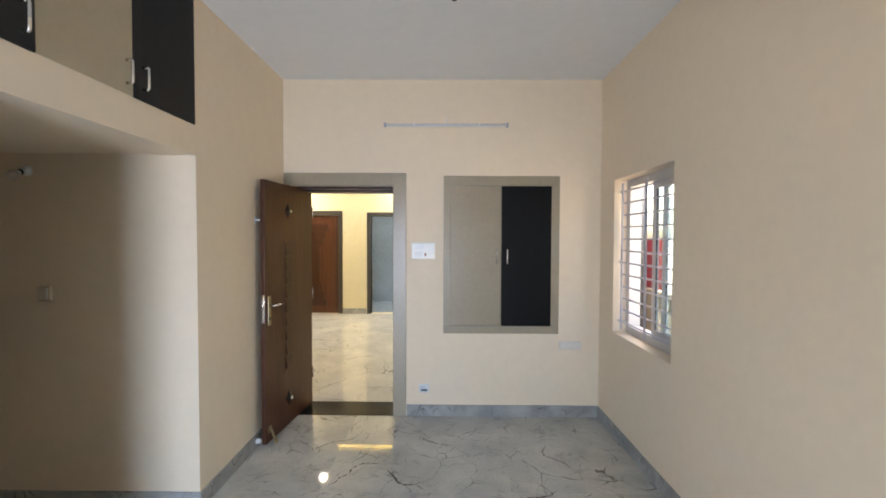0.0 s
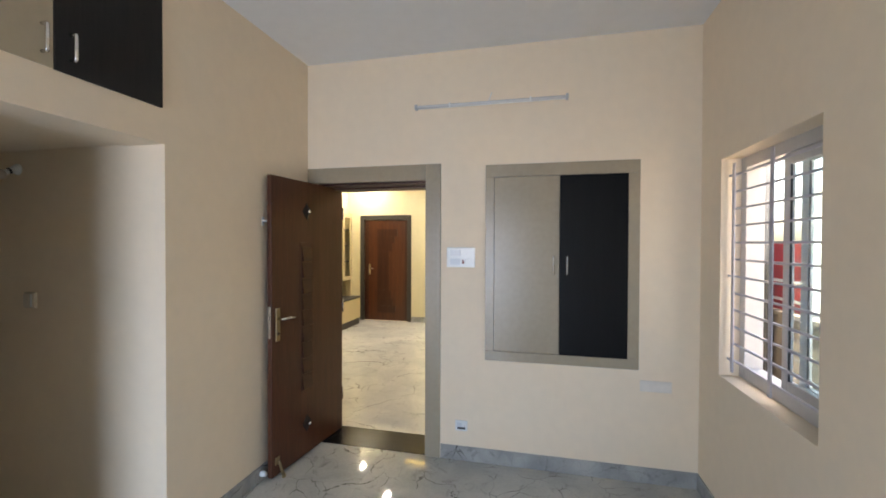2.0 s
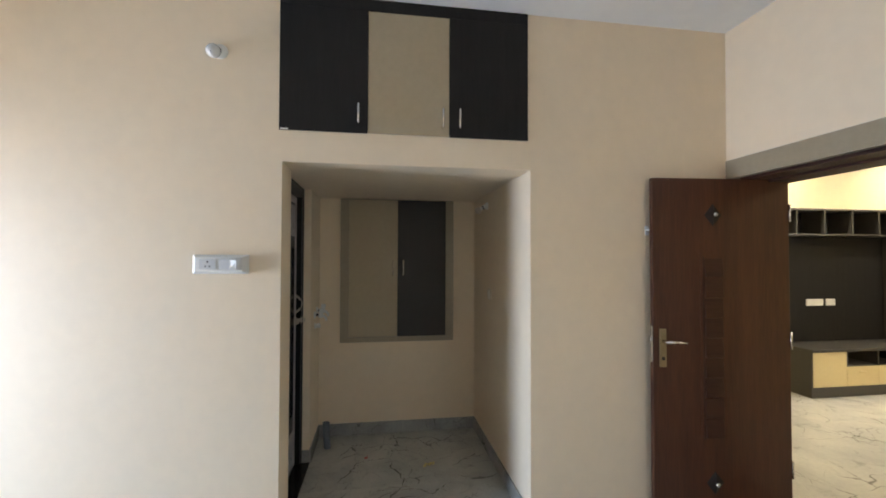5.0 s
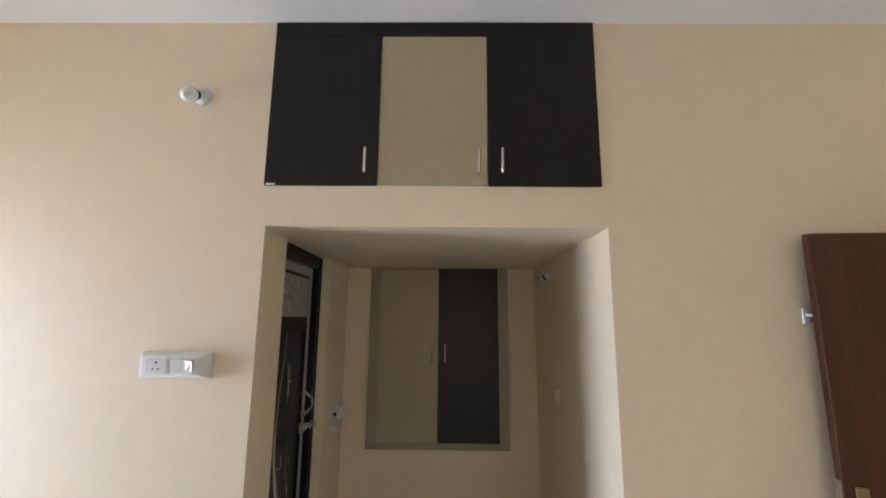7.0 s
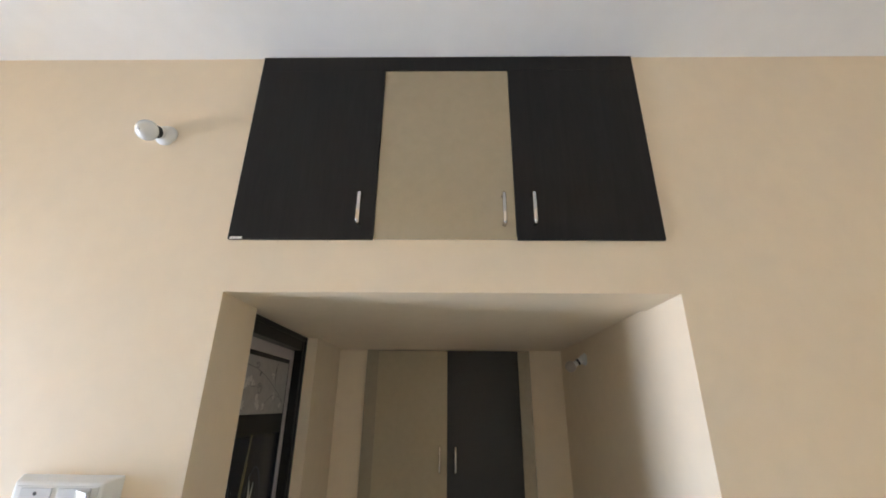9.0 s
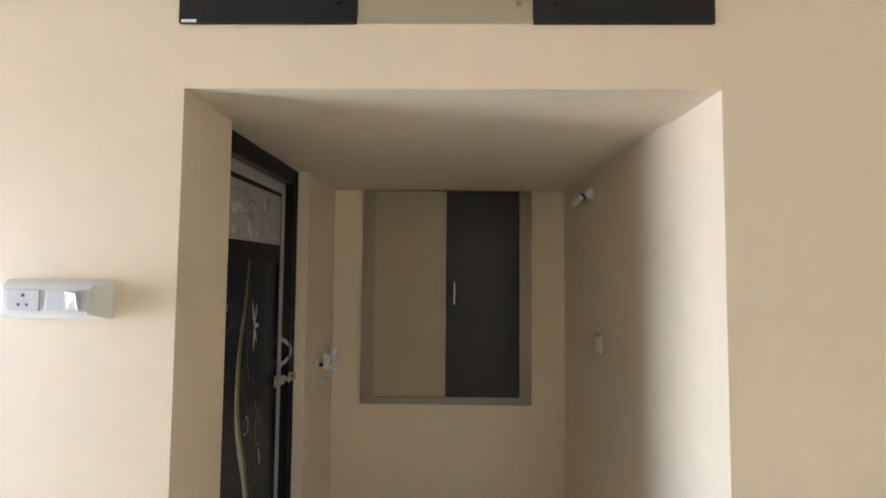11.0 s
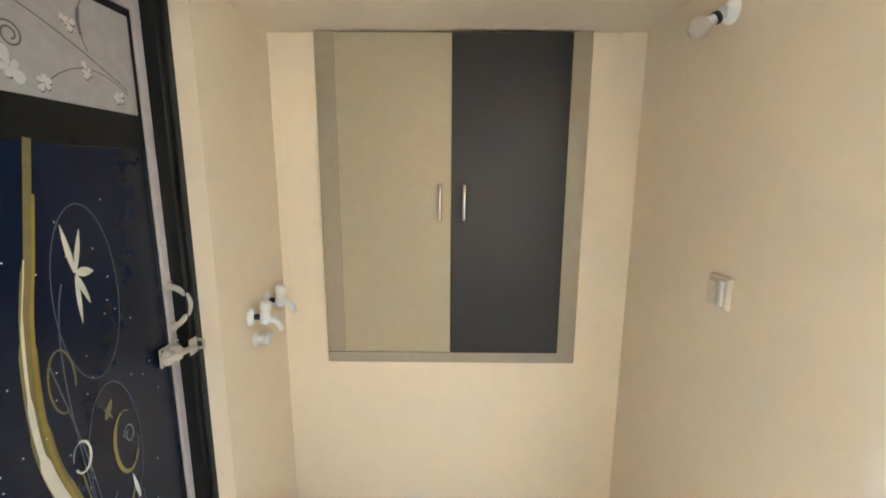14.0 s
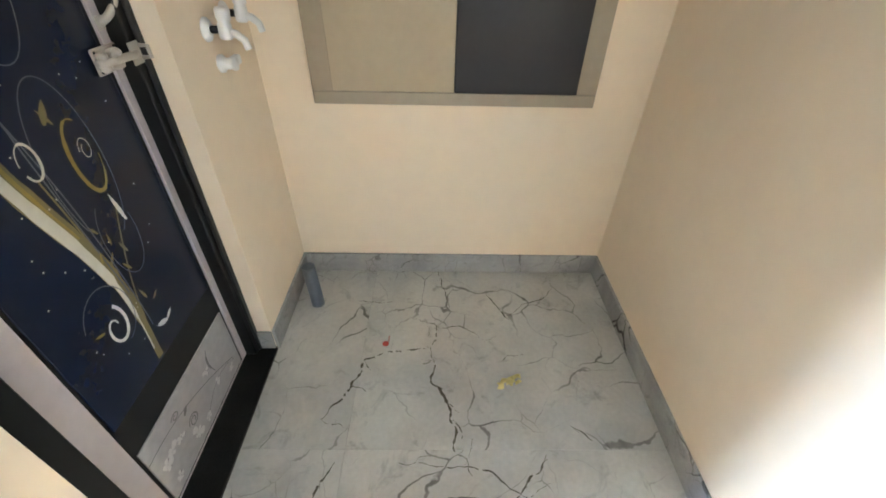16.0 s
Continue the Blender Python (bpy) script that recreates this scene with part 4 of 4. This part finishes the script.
def switch_plate(name, m, w, h, cells, label, category="switch", depth=0.012, skin=None, splay=0.0):
    """A plate in local x, z, facing local -y; cells: (x0, x1, z0, z1, material, kind)."""
    th = thing(name, m, label, category)
    body = boxed(-w / 2, w / 2, -depth, 0, -h / 2, h / 2)
    if splay:
        for v in body.verts:
            if v.co.y < -depth / 2:
                v.co.x -= math.copysign(splay, v.co.x)
                v.co.z -= math.copysign(splay * 0.55, v.co.z)
    bmesh.ops.bevel(body, geom=body.edges[:], offset=0.004, segments=3, affect="EDGES", profile=0.5)
    part("plate", body, skin or M_WHITE, th)
    e = 0.008 + splay
    part("rim", boxed(-w / 2 + e, w / 2 - e, -depth - 0.003, -depth, -h / 2 + 0.008 + splay * 0.55, h / 2 - 0.008 - splay * 0.55, bevel=0.0012), skin or M_WHITE, th)
    d = -depth - 0.003
    for x0, x1, z0, z1, material, kind in cells:
        c = part(kind, boxed(x0, x1, d - 0.004, d - 0.0004, z0, z1, bevel=0.0012), material, th)
        if kind == "socket":
            cx, cz = (x0 + x1) / 2, (z0 + z1) / 2
            s = min(x1 - x0, z1 - z0)
            for px, pz, r in ((0, 0.25, 0.09), (-0.2, -0.2, 0.07), (0.2, -0.2, 0.07)):
                part("pin_hole", lathe(bmesh.new(), [(s * r, 0), (s * r, 0.0006)], along((cx + px * s, d - 0.0042, cz + pz * s), (0, -1, 0)), 10), M_BLACK, c)
    return th


north = lambda x, z: pose(x, YN, z)
west = lambda y, z: pose(XW, y, z, 0, 0, 90)
switch_plate("switch_board", north(-0.208, 1.458), 0.205, 0.142,
             [(-0.075, 0.0, 0.012, 0.052, M_PALE, "rocker"), (0.004, 0.045, 0.012, 0.052, M_WHITE, "regulator"), (0.049, 0.078, 0.012, 0.052, M_WHITE, "rocker"),
              (-0.075, -0.004, -0.052, -0.010, M_PALE, "rocker"), (0.000, 0.036, -0.052, -0.010, M_WHITE, "socket"), (0.040, 0.078, -0.052, -0.010, M_WHITE, "rocker")],
             "white modular switch board with two rows of switches")
part("indicator", boxed(0.012, 0.026, -0.0205, -0.0195, -0.045, -0.020), mat("brown_indicator", (0.25, 0.07, 0.03), 0.4), bpy.data.objects["switch_board"], "small brown indicator")
switch_plate("wall_socket", north(-0.199, 0.250), 0.088, 0.074, [(-0.030, 0.006, -0.024, 0.024, M_PALE, "rocker"), (0.010, 0.032, -0.024, 0.024, M_WHITE, "socket")], "small white wall socket above the skirting", "socket")
# raised black strip draws the shade of an opening onto the socket face
part("shade_strip", boxed(-0.026, 0.030, -0.0205, -0.0192, -0.020, -0.006), M_BLACK, bpy.data.objects["wall_socket"], "black strip put on for the shade of an opening")
switch_plate("wall_socket", north(1.077, 0.634), 0.190, 0.072, [(-0.080, -0.004, -0.024, 0.024, M_FILM, "rocker"), (0.004, 0.080, -0.024, 0.024, M_FILM, "rocker")], "cream film-covered double wall socket beside the cupboard", "socket", 0.008, M_FILM)
switch_box = switch_plate("switch_box", west(0.860, 1.494), 0.272, 0.100, [(-0.088, -0.010, -0.025, 0.025, M_PALE, "socket"), (0.006, 0.088, -0.025, 0.025, M_PALE, "rocker")], "white surface-mounted switch box with splayed sides and torn protective film", "switch", 0.040, None, 0.024)
bm = boxed(0.054, 0.088, -0.0505, -0.0478, -0.022, 0.022)
for v in bm.verts:
    if v.co.x > 0.08 and v.co.z > 0:
        v.co += Vector((0.004, -0.014, -0.004))
part("film", bm, M_WHITE, switch_box, "peeling corner of clear protective film")
# the last, white cell is no rocker: it paints the plate's side-lit edge
switch_plate("alcove_socket", pose(-2.300, AN, 1.247), 0.088, 0.088, [(-0.030, 0.0, -0.028, 0.028, M_PLATEFILM, "rocker"), (0.003, 0.014, -0.028, 0.028, M_PLATEFILM, "rocker"), (0.017, 0.029, -0.032, 0.034, M_WHITE, "rocker")], "cream film-covered switch plate on the alcove wall, its lit edge a white strip", "switch", 0.011, M_PLATEFILM, 0.007)

tl = thing("tube_light", pose(-0.013, YN, 2.54), "unlit white tube light on a slim batten", "tube light")
part("batten", boxed(-0.53, 0.53, -0.012, 0, -0.010, 0.012, bevel=0.003), M_WHITE, tl)
part("tube", tube(bmesh.new(), [(-0.515, -0.024, 0), (0.515, -0.024, 0)], 0.0105, 14), M_TUBE, tl, "frosted glass tube", True)
for x in (-0.534, 0.516):
    part("end_cap", boxed(x, x + 0.018, -0.040, -0.0005, -0.017, 0.017, bevel=0.004), M_GREYPL, tl, "grey end cap")
for x in (-0.28, 0.28):
    part("clip", boxed(x, x + 0.012, -0.038, -0.012, -0.014, 0.0145, bevel=0.001), M_WHITE, tl)
part("lead", tube(bmesh.new(), [(0.02, 0, 0.072), (0.02, -0.012, 0.068), (0.012, -0.016, 0.045), (0.0, -0.012, 0.012)], 0.0035, 8), M_WHITE, tl, "white cable from the wall", True)
hk = thing("ceiling_hook", pose(0.03, 2.48, ZC), "small steel fan hook in the ceiling", "hook")
part("ring", tube(bmesh.new(), [(0, 0, 0), (0, 0, -0.02), (0.016, 0, -0.032), (0.018, 0, -0.048), (0.0, 0, -0.060), (-0.018, 0, -0.048)], 0.005, 8), M_BLACK, hk, "", True)

ch = thing("wall_hook", pose(XW, 3.235, 1.697), "small white hook on the wall behind the door", "hook")
part("plate", boxed(0, 0.006, -0.012, 0.012, -0.028, 0.028, bevel=0.002), M_WHITE, ch)
part("prong", tube(bmesh.new(), [(0.004, 0, 0.004), (0.044, 0.006, 0.0), (0.060, 0.010, 0.010), (0.063, 0.011, 0.030)], [0.006, 0.006, 0.006, 0.008], 8), M_WHITE, ch, "", True)
mg = thing("door_magnet", pose(XW + SK, 3.20, 0.055), "small white door buffer on the skirting", "door buffer")
part("body", lathe(bmesh.new(), [(0.018, 0), (0.018, 0.02), (0.014, 0.035), (0.010, 0.036)], along((0, 0, 0), (1, 0, 0)), 16), M_WHITE, mg, "", True)


def tap(p, label):
    th = thing("tap", Matrix.Translation(p), label, "tap", "taps in the alcove")
    part("flange", lathe(bmesh.new(), [(0.030, 0), (0.029, 0.005), (0.018, 0.012), (0.013, 0.014)], along((0, 0, 0), (0, 1, 0)), 22), M_WHITE, th, "white round wall flange", True)
    part("neck", tube(bmesh.new(), [(0, 0.012, 0), (0, 0.034, 0)], 0.0095, 12), M_BLACK, th, "dark threaded neck", True)
    part("body", lathe(bmesh.new(), [(0.014, -0.022), (0.017, -0.016), (0.0175, 0.012), (0.0145, 0.020), (0.018, 0.026), (0.019, 0.046), (0.016, 0.052), (0.004, 0.053)], along((0, 0.050, 0), (0.0, 0.1, 1)), 18), M_WHITE, th, "white plastic valve body", True)
    part("spout", tube(bmesh.new(), [(0, 0.055, -0.004), (-0.008, 0.074, -0.012), (-0.016, 0.088, -0.028), (-0.018, 0.092, -0.050)], [0.011, 0.0105, 0.010, 0.0095], 12), M_WHITE, th, "white plastic spout", True)
    return th


tap((-2.565, AS, 1.075), "white plastic bib tap on the alcove wall")
tap((-2.690, AS, 1.095), "white plastic bib tap set a little higher")
clip = thing("pipe_clip", pose(-2.590, AS, 0.985), "white plastic outlet cap below the tap", "pipe outlet")
part("cap", lathe(bmesh.new(), [(0.024, 0), (0.024, 0.008), (0.016, 0.012), (0.015, 0.034), (0.018, 0.036), (0.018, 0.044), (0.004, 0.046)], along((0, 0, 0), (0, 1, 0)), 18), M_WHITE, clip, "", True)
part("tab", boxed(-0.062, -0.006, 0.014, 0.036, -0.014, 0.012, bevel=0.006), M_WHITE, clip)

pp = thing("drain_pipe", pose(-2.625, 1.252, 0), "open grey plastic drain pipe standing up from the floor", "pipe")
bm = bmesh.new()
n, H = 24, 0.200
cx = Vector((-0.010, -0.012, H))
rings = []
for c, r in ((Vector((0, 0, 0)), 0.027), (cx, 0.027), (cx, 0.0235), (cx * 0.25, 0.0235)):
    rings.append([bm.verts.new(c + Vector((r * math.cos(2 * math.pi * k / n), r * math.sin(2 * math.pi * k / n), 0))) for k in range(n)])
for a, b in zip(rings, rings[1:]):
    for k in range(n):
        bm.faces.new((a[k], a[(k + 1) % n], b[(k + 1) % n], b[k]))
bm.faces.new(rings[-1])
part("pipe", bm, M_PIPE, pp, "", True)

rd = thing("red_key", pose(-2.405, 1.565, 0), "small red plastic key lying on the tiles", "plastic key")
part("bow", lathe(bmesh.new(), [(0.005, 0.001), (0.012, 0.001), (0.013, 0.004), (0.011, 0.006), (0.006, 0.006)], Matrix.Identity(4), 18), M_RED, rd, "", True)
part("shank", boxed(-0.040, -0.009, 0.008, 0.013, 0.001, 0.005, bevel=0.001), mat("faded_red_plastic", (0.40, 0.16, 0.13), 0.5), rd)
yl = thing("yellow_scrap", pose(-2.215, 2.03, 0.001), "crumpled yellow plastic scrap lying on the tiles", "scrap")
bm = bmesh.new()
rng = random.Random(4)
grid = {}
for i in range(9):
    for j in range(5):
        grid[i, j] = bm.verts.new((-0.022 + j * 0.009 - 0.004 * i + rng.uniform(-0.004, 0.004), -0.045 + i * 0.011 + rng.uniform(-0.004, 0.004), 0.001 + rng.random() * 0.012))
for i in range(8):
    for j in range(4):
        if rng.random() > 0.34:
            bm.faces.new((grid[i, j], grid[i + 1, j], grid[i + 1, j + 1], grid[i, j + 1]))
bmesh.ops.solidify(bm, geom=bm.faces[:], thickness=0.0008)
part("film", bm, M_YELLOW, yl)

# ---- hall: doors, television unit, lights ----
hf = structure("door_frame_3", boxed(HD[0] - 0.085, HD[0], LY1 - 0.02, LY1 + 0.12, 0, 2.115, bevel=0.003), M_GREYFRAME, "dark grey painted door frame")
part("frame_post", boxed(HD[1], HD[1] + 0.085, LY1 - 0.02, LY1 + 0.12, 0, 2.115, bevel=0.003), M_GREYFRAME, hf)
part("frame_head", boxed(HD[0] + 0.0005, HD[1] - 0.0005, LY1 - 0.0195, LY1 + 0.12, 2.02, 2.115, bevel=0.003), M_GREYFRAME, hf)
hdoor = thing("hall_door", pose(HD[0], LY1 + 0.02, 0), "closed teak-brown veneered door with a dark stepped inlay", "door")
W3 = HD[1] - HD[0]
part("leaf", boxed(0.002, W3 - 0.002, 0, 0.035, 0.006, 2.018, bevel=0.002), M_HALLDOOR, hdoor)
part("edge_strip", boxed(0.004, 0.085, -0.004, -0.0005, 0.01, 2.01), M_HALLDARK, hdoor)
part("edge_strip", boxed(W3 - 0.05, W3 - 0.004, -0.004, -0.0005, 0.01, 2.01), M_HALLDARK, hdoor)
for i, (z0, z1, xr) in enumerate(((0.16, 0.30, 0.66), (0.30, 0.45, 0.60), (0.45, 0.62, 0.56), (0.62, 1.40, 0.52), (1.40, 1.56, 0.58), (1.56, 1.70, 0.64), (1.70, 1.84, 0.70))):
    part("inlay", boxed(0.27, xr, -0.004, -0.0005, z0, z1 - 0.002), M_HALLDARK, hdoor, "dark stepped inlay")
part("handle_plate", boxed(0.095, 0.130, -0.010, 0, 0.93, 1.13, bevel=0.003), M_CHROME, hdoor)
part("lever", tube(bmesh.new(), [(0.112, -0.01, 1.05), (0.112, -0.05, 1.05), (0.125, -0.055, 1.05), (0.215, -0.055, 1.05)], 0.009, 8), M_CHROME, hdoor, "steel lever handle", True)

wf2 = structure("door_frame_4", boxed(WD[0] - 0.075, WD[0], LY1 - 0.02, LY1 + 0.15, 0, 2.085, bevel=0.003), M_GREYFRAME, "dark grey painted door frame")
part("frame_post", boxed(WD[1], WD[1] + 0.075, LY1 - 0.02, LY1 + 0.15, 0, 2.085, bevel=0.003), M_GREYFRAME, wf2)
part("frame_head", boxed(WD[0] + 0.0005, WD[1] - 0.0005, LY1 - 0.0195, LY1 + 0.15, 2.005, 2.085, bevel=0.003), M_GREYFRAME, wf2)

tv = thing("television_unit", pose(LXW, 6.33, 0), "charcoal and cream television wall unit with open shelves", "wall unit")
L = 1.555
part("back_panel", boxed(0, 0.03, 0.0, L, 0.53, 1.80, bevel=0.002), M_DARK, tv, "charcoal back panel")
part("plinth", boxed(0, 0.42, 0.02, L + 0.45, 0, 0.12, bevel=0.002), M_GREYFRAME, tv, "charcoal plinth")
part("counter", boxed(0, 0.46, -0.01, L + 0.45, 0.505, 0.535, bevel=0.002), M_GREYFRAME, tv, "charcoal counter top")
part("end_panel", boxed(0, 0.44, 0, 0.02, 0.1205, 0.5045, bevel=0.001), M_GREYFRAME, tv)
part("front", boxed(0.42, 0.44, 0.0205, 0.46, 0.1205, 0.5045, bevel=0.002), M_CREAMLAM, tv, "cream laminate drawer front")
part("front", boxed(0.42, 0.44, 1.31, L + 0.45, 0.1205, 0.5045, bevel=0.002), M_CREAMLAM, tv, "cream laminate drawer front")
part("front", boxed(0.42, 0.44, 0.4625, 0.884, 0.1205, 0.335, bevel=0.002), M_CREAMLAM, tv, "cream laminate drawer front")
part("front", boxed(0.42, 0.44, 0.886, 1.3075, 0.1205, 0.335, bevel=0.002), M_CREAMLAM, tv, "cream laminate drawer front")
for y in (0.46, 0.876, 1.29):
    part("niche_side", boxed(0.05, 0.438, y, y + 0.018, 0.336, 0.5045), M_GREYFRAME, tv)
part("niche_floor", boxed(0.05, 0.438, 0.4785, 1.2895, 0.3365, 0.348), M_GREYFRAME, tv)
part("niche_back", boxed(0.04, 0.049, 0.46, 1.308, 0.336, 0.5045), M_BLACK, tv)
for y in (0.67, 1.09):
    part("drawer_pull", boxed(0.4405, 0.455, y - 0.05, y + 0.05, 0.27, 0.28, bevel=0.002), M_CREAMLAM, tv)
for z in (1.80, 2.09):
    part("shelf", boxed(0, 0.28, -0.13, L, z, z + 0.02, bevel=0.001), M_GREYFRAME, tv, "charcoal shelf board")
for i in range(5):
    y = 0.02 + i * (L - 0.04) / 4
    part("divider", boxed(0, 0.278, y, y + 0.018, 1.8205, 2.0895), M_GREYFRAME, tv)
part("divider", boxed(0, 0.278, -0.13, -0.112, 1.8205, 2.0895), M_GREYFRAME, tv)
part("shelf_back", boxed(0, 0.012, -0.11, L, 1.8205, 2.0895), M_BLACK, tv)
side = part("display_case", boxed(0, 0.28, L + 0.002, L + 0.02, 0.536, 2.11, bevel=0.001), M_GREYFRAME, tv, "tall display case")
part("case_side", boxed(0, 0.28, L + 0.36, L + 0.378, 0.536, 2.11), M_CREAMLAM, side)
part("case_back", boxed(0, 0.012, L + 0.0205, L + 0.3595, 0.536, 2.11), M_BLACK, side)
for nm, a in (("door_stile", (0.2805, 0.30, L + 0.002, L + 0.08, 0.86, 2.11)), ("door_stile", (0.2805, 0.30, L + 0.30, L + 0.378, 0.86, 2.11)),
              ("door_rail", (0.2805, 0.30, L + 0.0805, L + 0.2995, 2.04, 2.11)), ("door_rail", (0.2805, 0.30, L + 0.0805, L + 0.2995, 0.86, 0.93))):
    part(nm, boxed(*a, bevel=0.001), M_CREAMLAM, side, "cream laminate door frame")
for z in (0.85, 1.2, 1.5, 1.8):
    part("case_shelf", boxed(0.0125, 0.27, L + 0.0205, L + 0.3595, z, z + 0.015), M_GREYFRAME, side)
for y0, y1 in ((0.42, 0.66), (0.70, 0.83)):
    part("socket_plate", boxed(0.0305, 0.042, y0, y1, 0.965, 1.045, bevel=0.003), M_WHITE, tv, "white socket plate")

for i, (px, py) in enumerate(DOWNLIGHTS):
    dl_ = thing("downlight", pose(px, py, 2.83), "small round white LED downlight, lit", "downlight", "hall downlights")
    part("bezel", lathe(bmesh.new(), [(0.062, 0.0), (0.062, 0.006), (0.075, 0.004), (0.077, 0.0)], along((0, 0, 0), (0, 0, -1)), 24), M_WHITE, dl_, "", True)
    part("diffuser", lathe(bmesh.new(), [(0.058, -0.0), (0.058, 0.0012)], along((0, 0, 0), (0, 0, -1)), 24), M_LED, dl_, "glowing diffuser")
cove = thing("cornice_light", pose(0, LY1, 2.78), "warm yellow LED strip on the wall below the ceiling, lit", "LED strip")
part("strip", boxed(-2.25, LXE - 0.1, -0.016, -0.004, -0.017, 0.017, bevel=0.003), M_COVE, cove, "glowing yellow diffuser")
part("profile", boxed(-2.26, LXE - 0.09, -0.004, 0, -0.036, 0.036, bevel=0.001), M_ALU, cove)


# ---- floor tiles, each a piece of its own ----
TX, TY, G = 1.2, 1.2, 0.0002
tile_mesh = {}


def lay(parent, material, x0, x1, y0, y1, ox_, oy_):
    i0, i1 = math.floor((x0 - ox_) / TX), math.ceil((x1 - ox_) / TX)
    j0, j1 = math.floor((y0 - oy_) / TY), math.ceil((y1 - oy_) / TY)
    for i in range(i0, i1):
        for j in range(j0, j1):
            a, b = max(x0, ox_ + i * TX + G), min(x1, ox_ + (i + 1) * TX - G)
            c, d = max(y0, oy_ + j * TY + G), min(y1, oy_ + (j + 1) * TY - G)
            if b - a < 0.01 or d - c < 0.01:
                continue
            key = (material.name, round(b - a, 4), round(d - c, 4))
            if key not in tile_mesh:
                tile_mesh[key] = finish(boxed(0, b - a, 0, d - c, -0.006, 0, bevel=0.0005, segs=1), "tile", material)
            t = new("tile", tile_mesh[key])
            t.parent, t.location = parent, (a, c, 0)


lay(floor_bed, M_FLOOR, XW, XE, YS, YN + 0.045, -1.99, 1.48)
lay(floor_bed, M_FLOOR, AB, XW, AS, AN, -1.99, 1.48)
lay(hall_bed, M_HALLFLOOR, LXW, LXE, LY0 + 0.005, LY1, -2.5, 4.5)


# ---- bold veins in the polished tiles ----
def vein(x, y, heading, length, width, seed, floor=floor_bed):
    """A jagged dark vein with hairline branches, wandering from one point along a heading."""
    rng = random.Random(seed)
    bm = bmesh.new()

    def run(px, py, a, left, w, deep):
        step, side, drift = 0.011, None, 0.0
        total = left
        while left > 0:
            f = 1 - left / total
            half = w * (0.15 + math.sin(math.pi * min(f * 0.9 + 0.08, 1))) * rng.uniform(0.15, 0.85) / 2
            drift = drift * 0.8 + rng.uniform(-0.5, 0.5)
            d = a + drift
            cx, cy = math.cos(d), math.sin(d)
            now = (bm.verts.new((px - cy * half, py + cx * half, 0.0004)), bm.verts.new((px + cy * half, py - cx * half, 0.0004)))
            if side and rng.random() > 0.13:
                bm.faces.new((side[0], side[1], now[1], now[0]))
            side = now
            if deep and rng.random() < 0.055:
                run(px, py, d + rng.choice((-1, 1)) * rng.uniform(0.4, 1.1), total * rng.uniform(0.12, 0.3), w * 0.35, deep - 1)
            px, py, left = px + cx * step, py + cy * step, left - step

    run(x, y, radians(heading), length, width, 2)
    part("vein", bm, M_VEIN, floor, "dark vein in the tile")


for k, v in enumerate(((-2.33, 1.753, 34, 0.42, 0.016), (-2.37, 1.563, -14, 0.37, 0.013), (-2.37, 1.575, 98, 0.16, 0.011), (-2.69, 1.985, 14, 0.18, 0.010),
                       (-2.53, 2.03, 127, 0.40, 0.005), (-2.84, 1.77, -3, 0.25, 0.007), (-2.07, 2.212, 22, 0.10, 0.006), (-1.85, 2.0, 142, 0.17, 0.012),
                       (-1.95, 1.455, -26, 0.16, 0.011), (-2.54, 1.66, 88, 0.34, 0.006), (-2.33, 1.75, 178, 0.22, 0.006), (-1.95, 1.65, 82, 0.52, 0.006),
                       (-2.36, 2.10, -60, 0.12, 0.005), (-2.64, 1.42, 80, 0.16, 0.006), (-0.10, 2.45, 15, 0.55, 0.022), (0.42, 2.62, 40, 0.30, 0.020), (-0.75, 2.75, 60, 0.50, 0.020),
                       (0.75, 2.35, 160, 0.50, 0.018), (-0.45, 2.95, -30, 0.45, 0.020), (0.85, 2.95, 100, 0.40, 0.015), (-1.0, 3.2, 20, 0.40, 0.018), (0.05, 3.25, 150, 0.40, 0.015))):
    vein(*v, 30 + k)
for k, v in enumerate(((-2.34, 5.67, 37, 1.0, 0.018), (-1.36, 4.36, 35, 0.5, 0.014), (-1.23, 4.18, -23, 0.30, 0.014), (-2.6, 6.3, 10, 0.9, 0.016), (-1.9, 7.2, -5, 1.1, 0.016), (-0.9, 6.6, 14, 0.9, 0.014))):
    vein(*v, 70 + k, hall_bed)
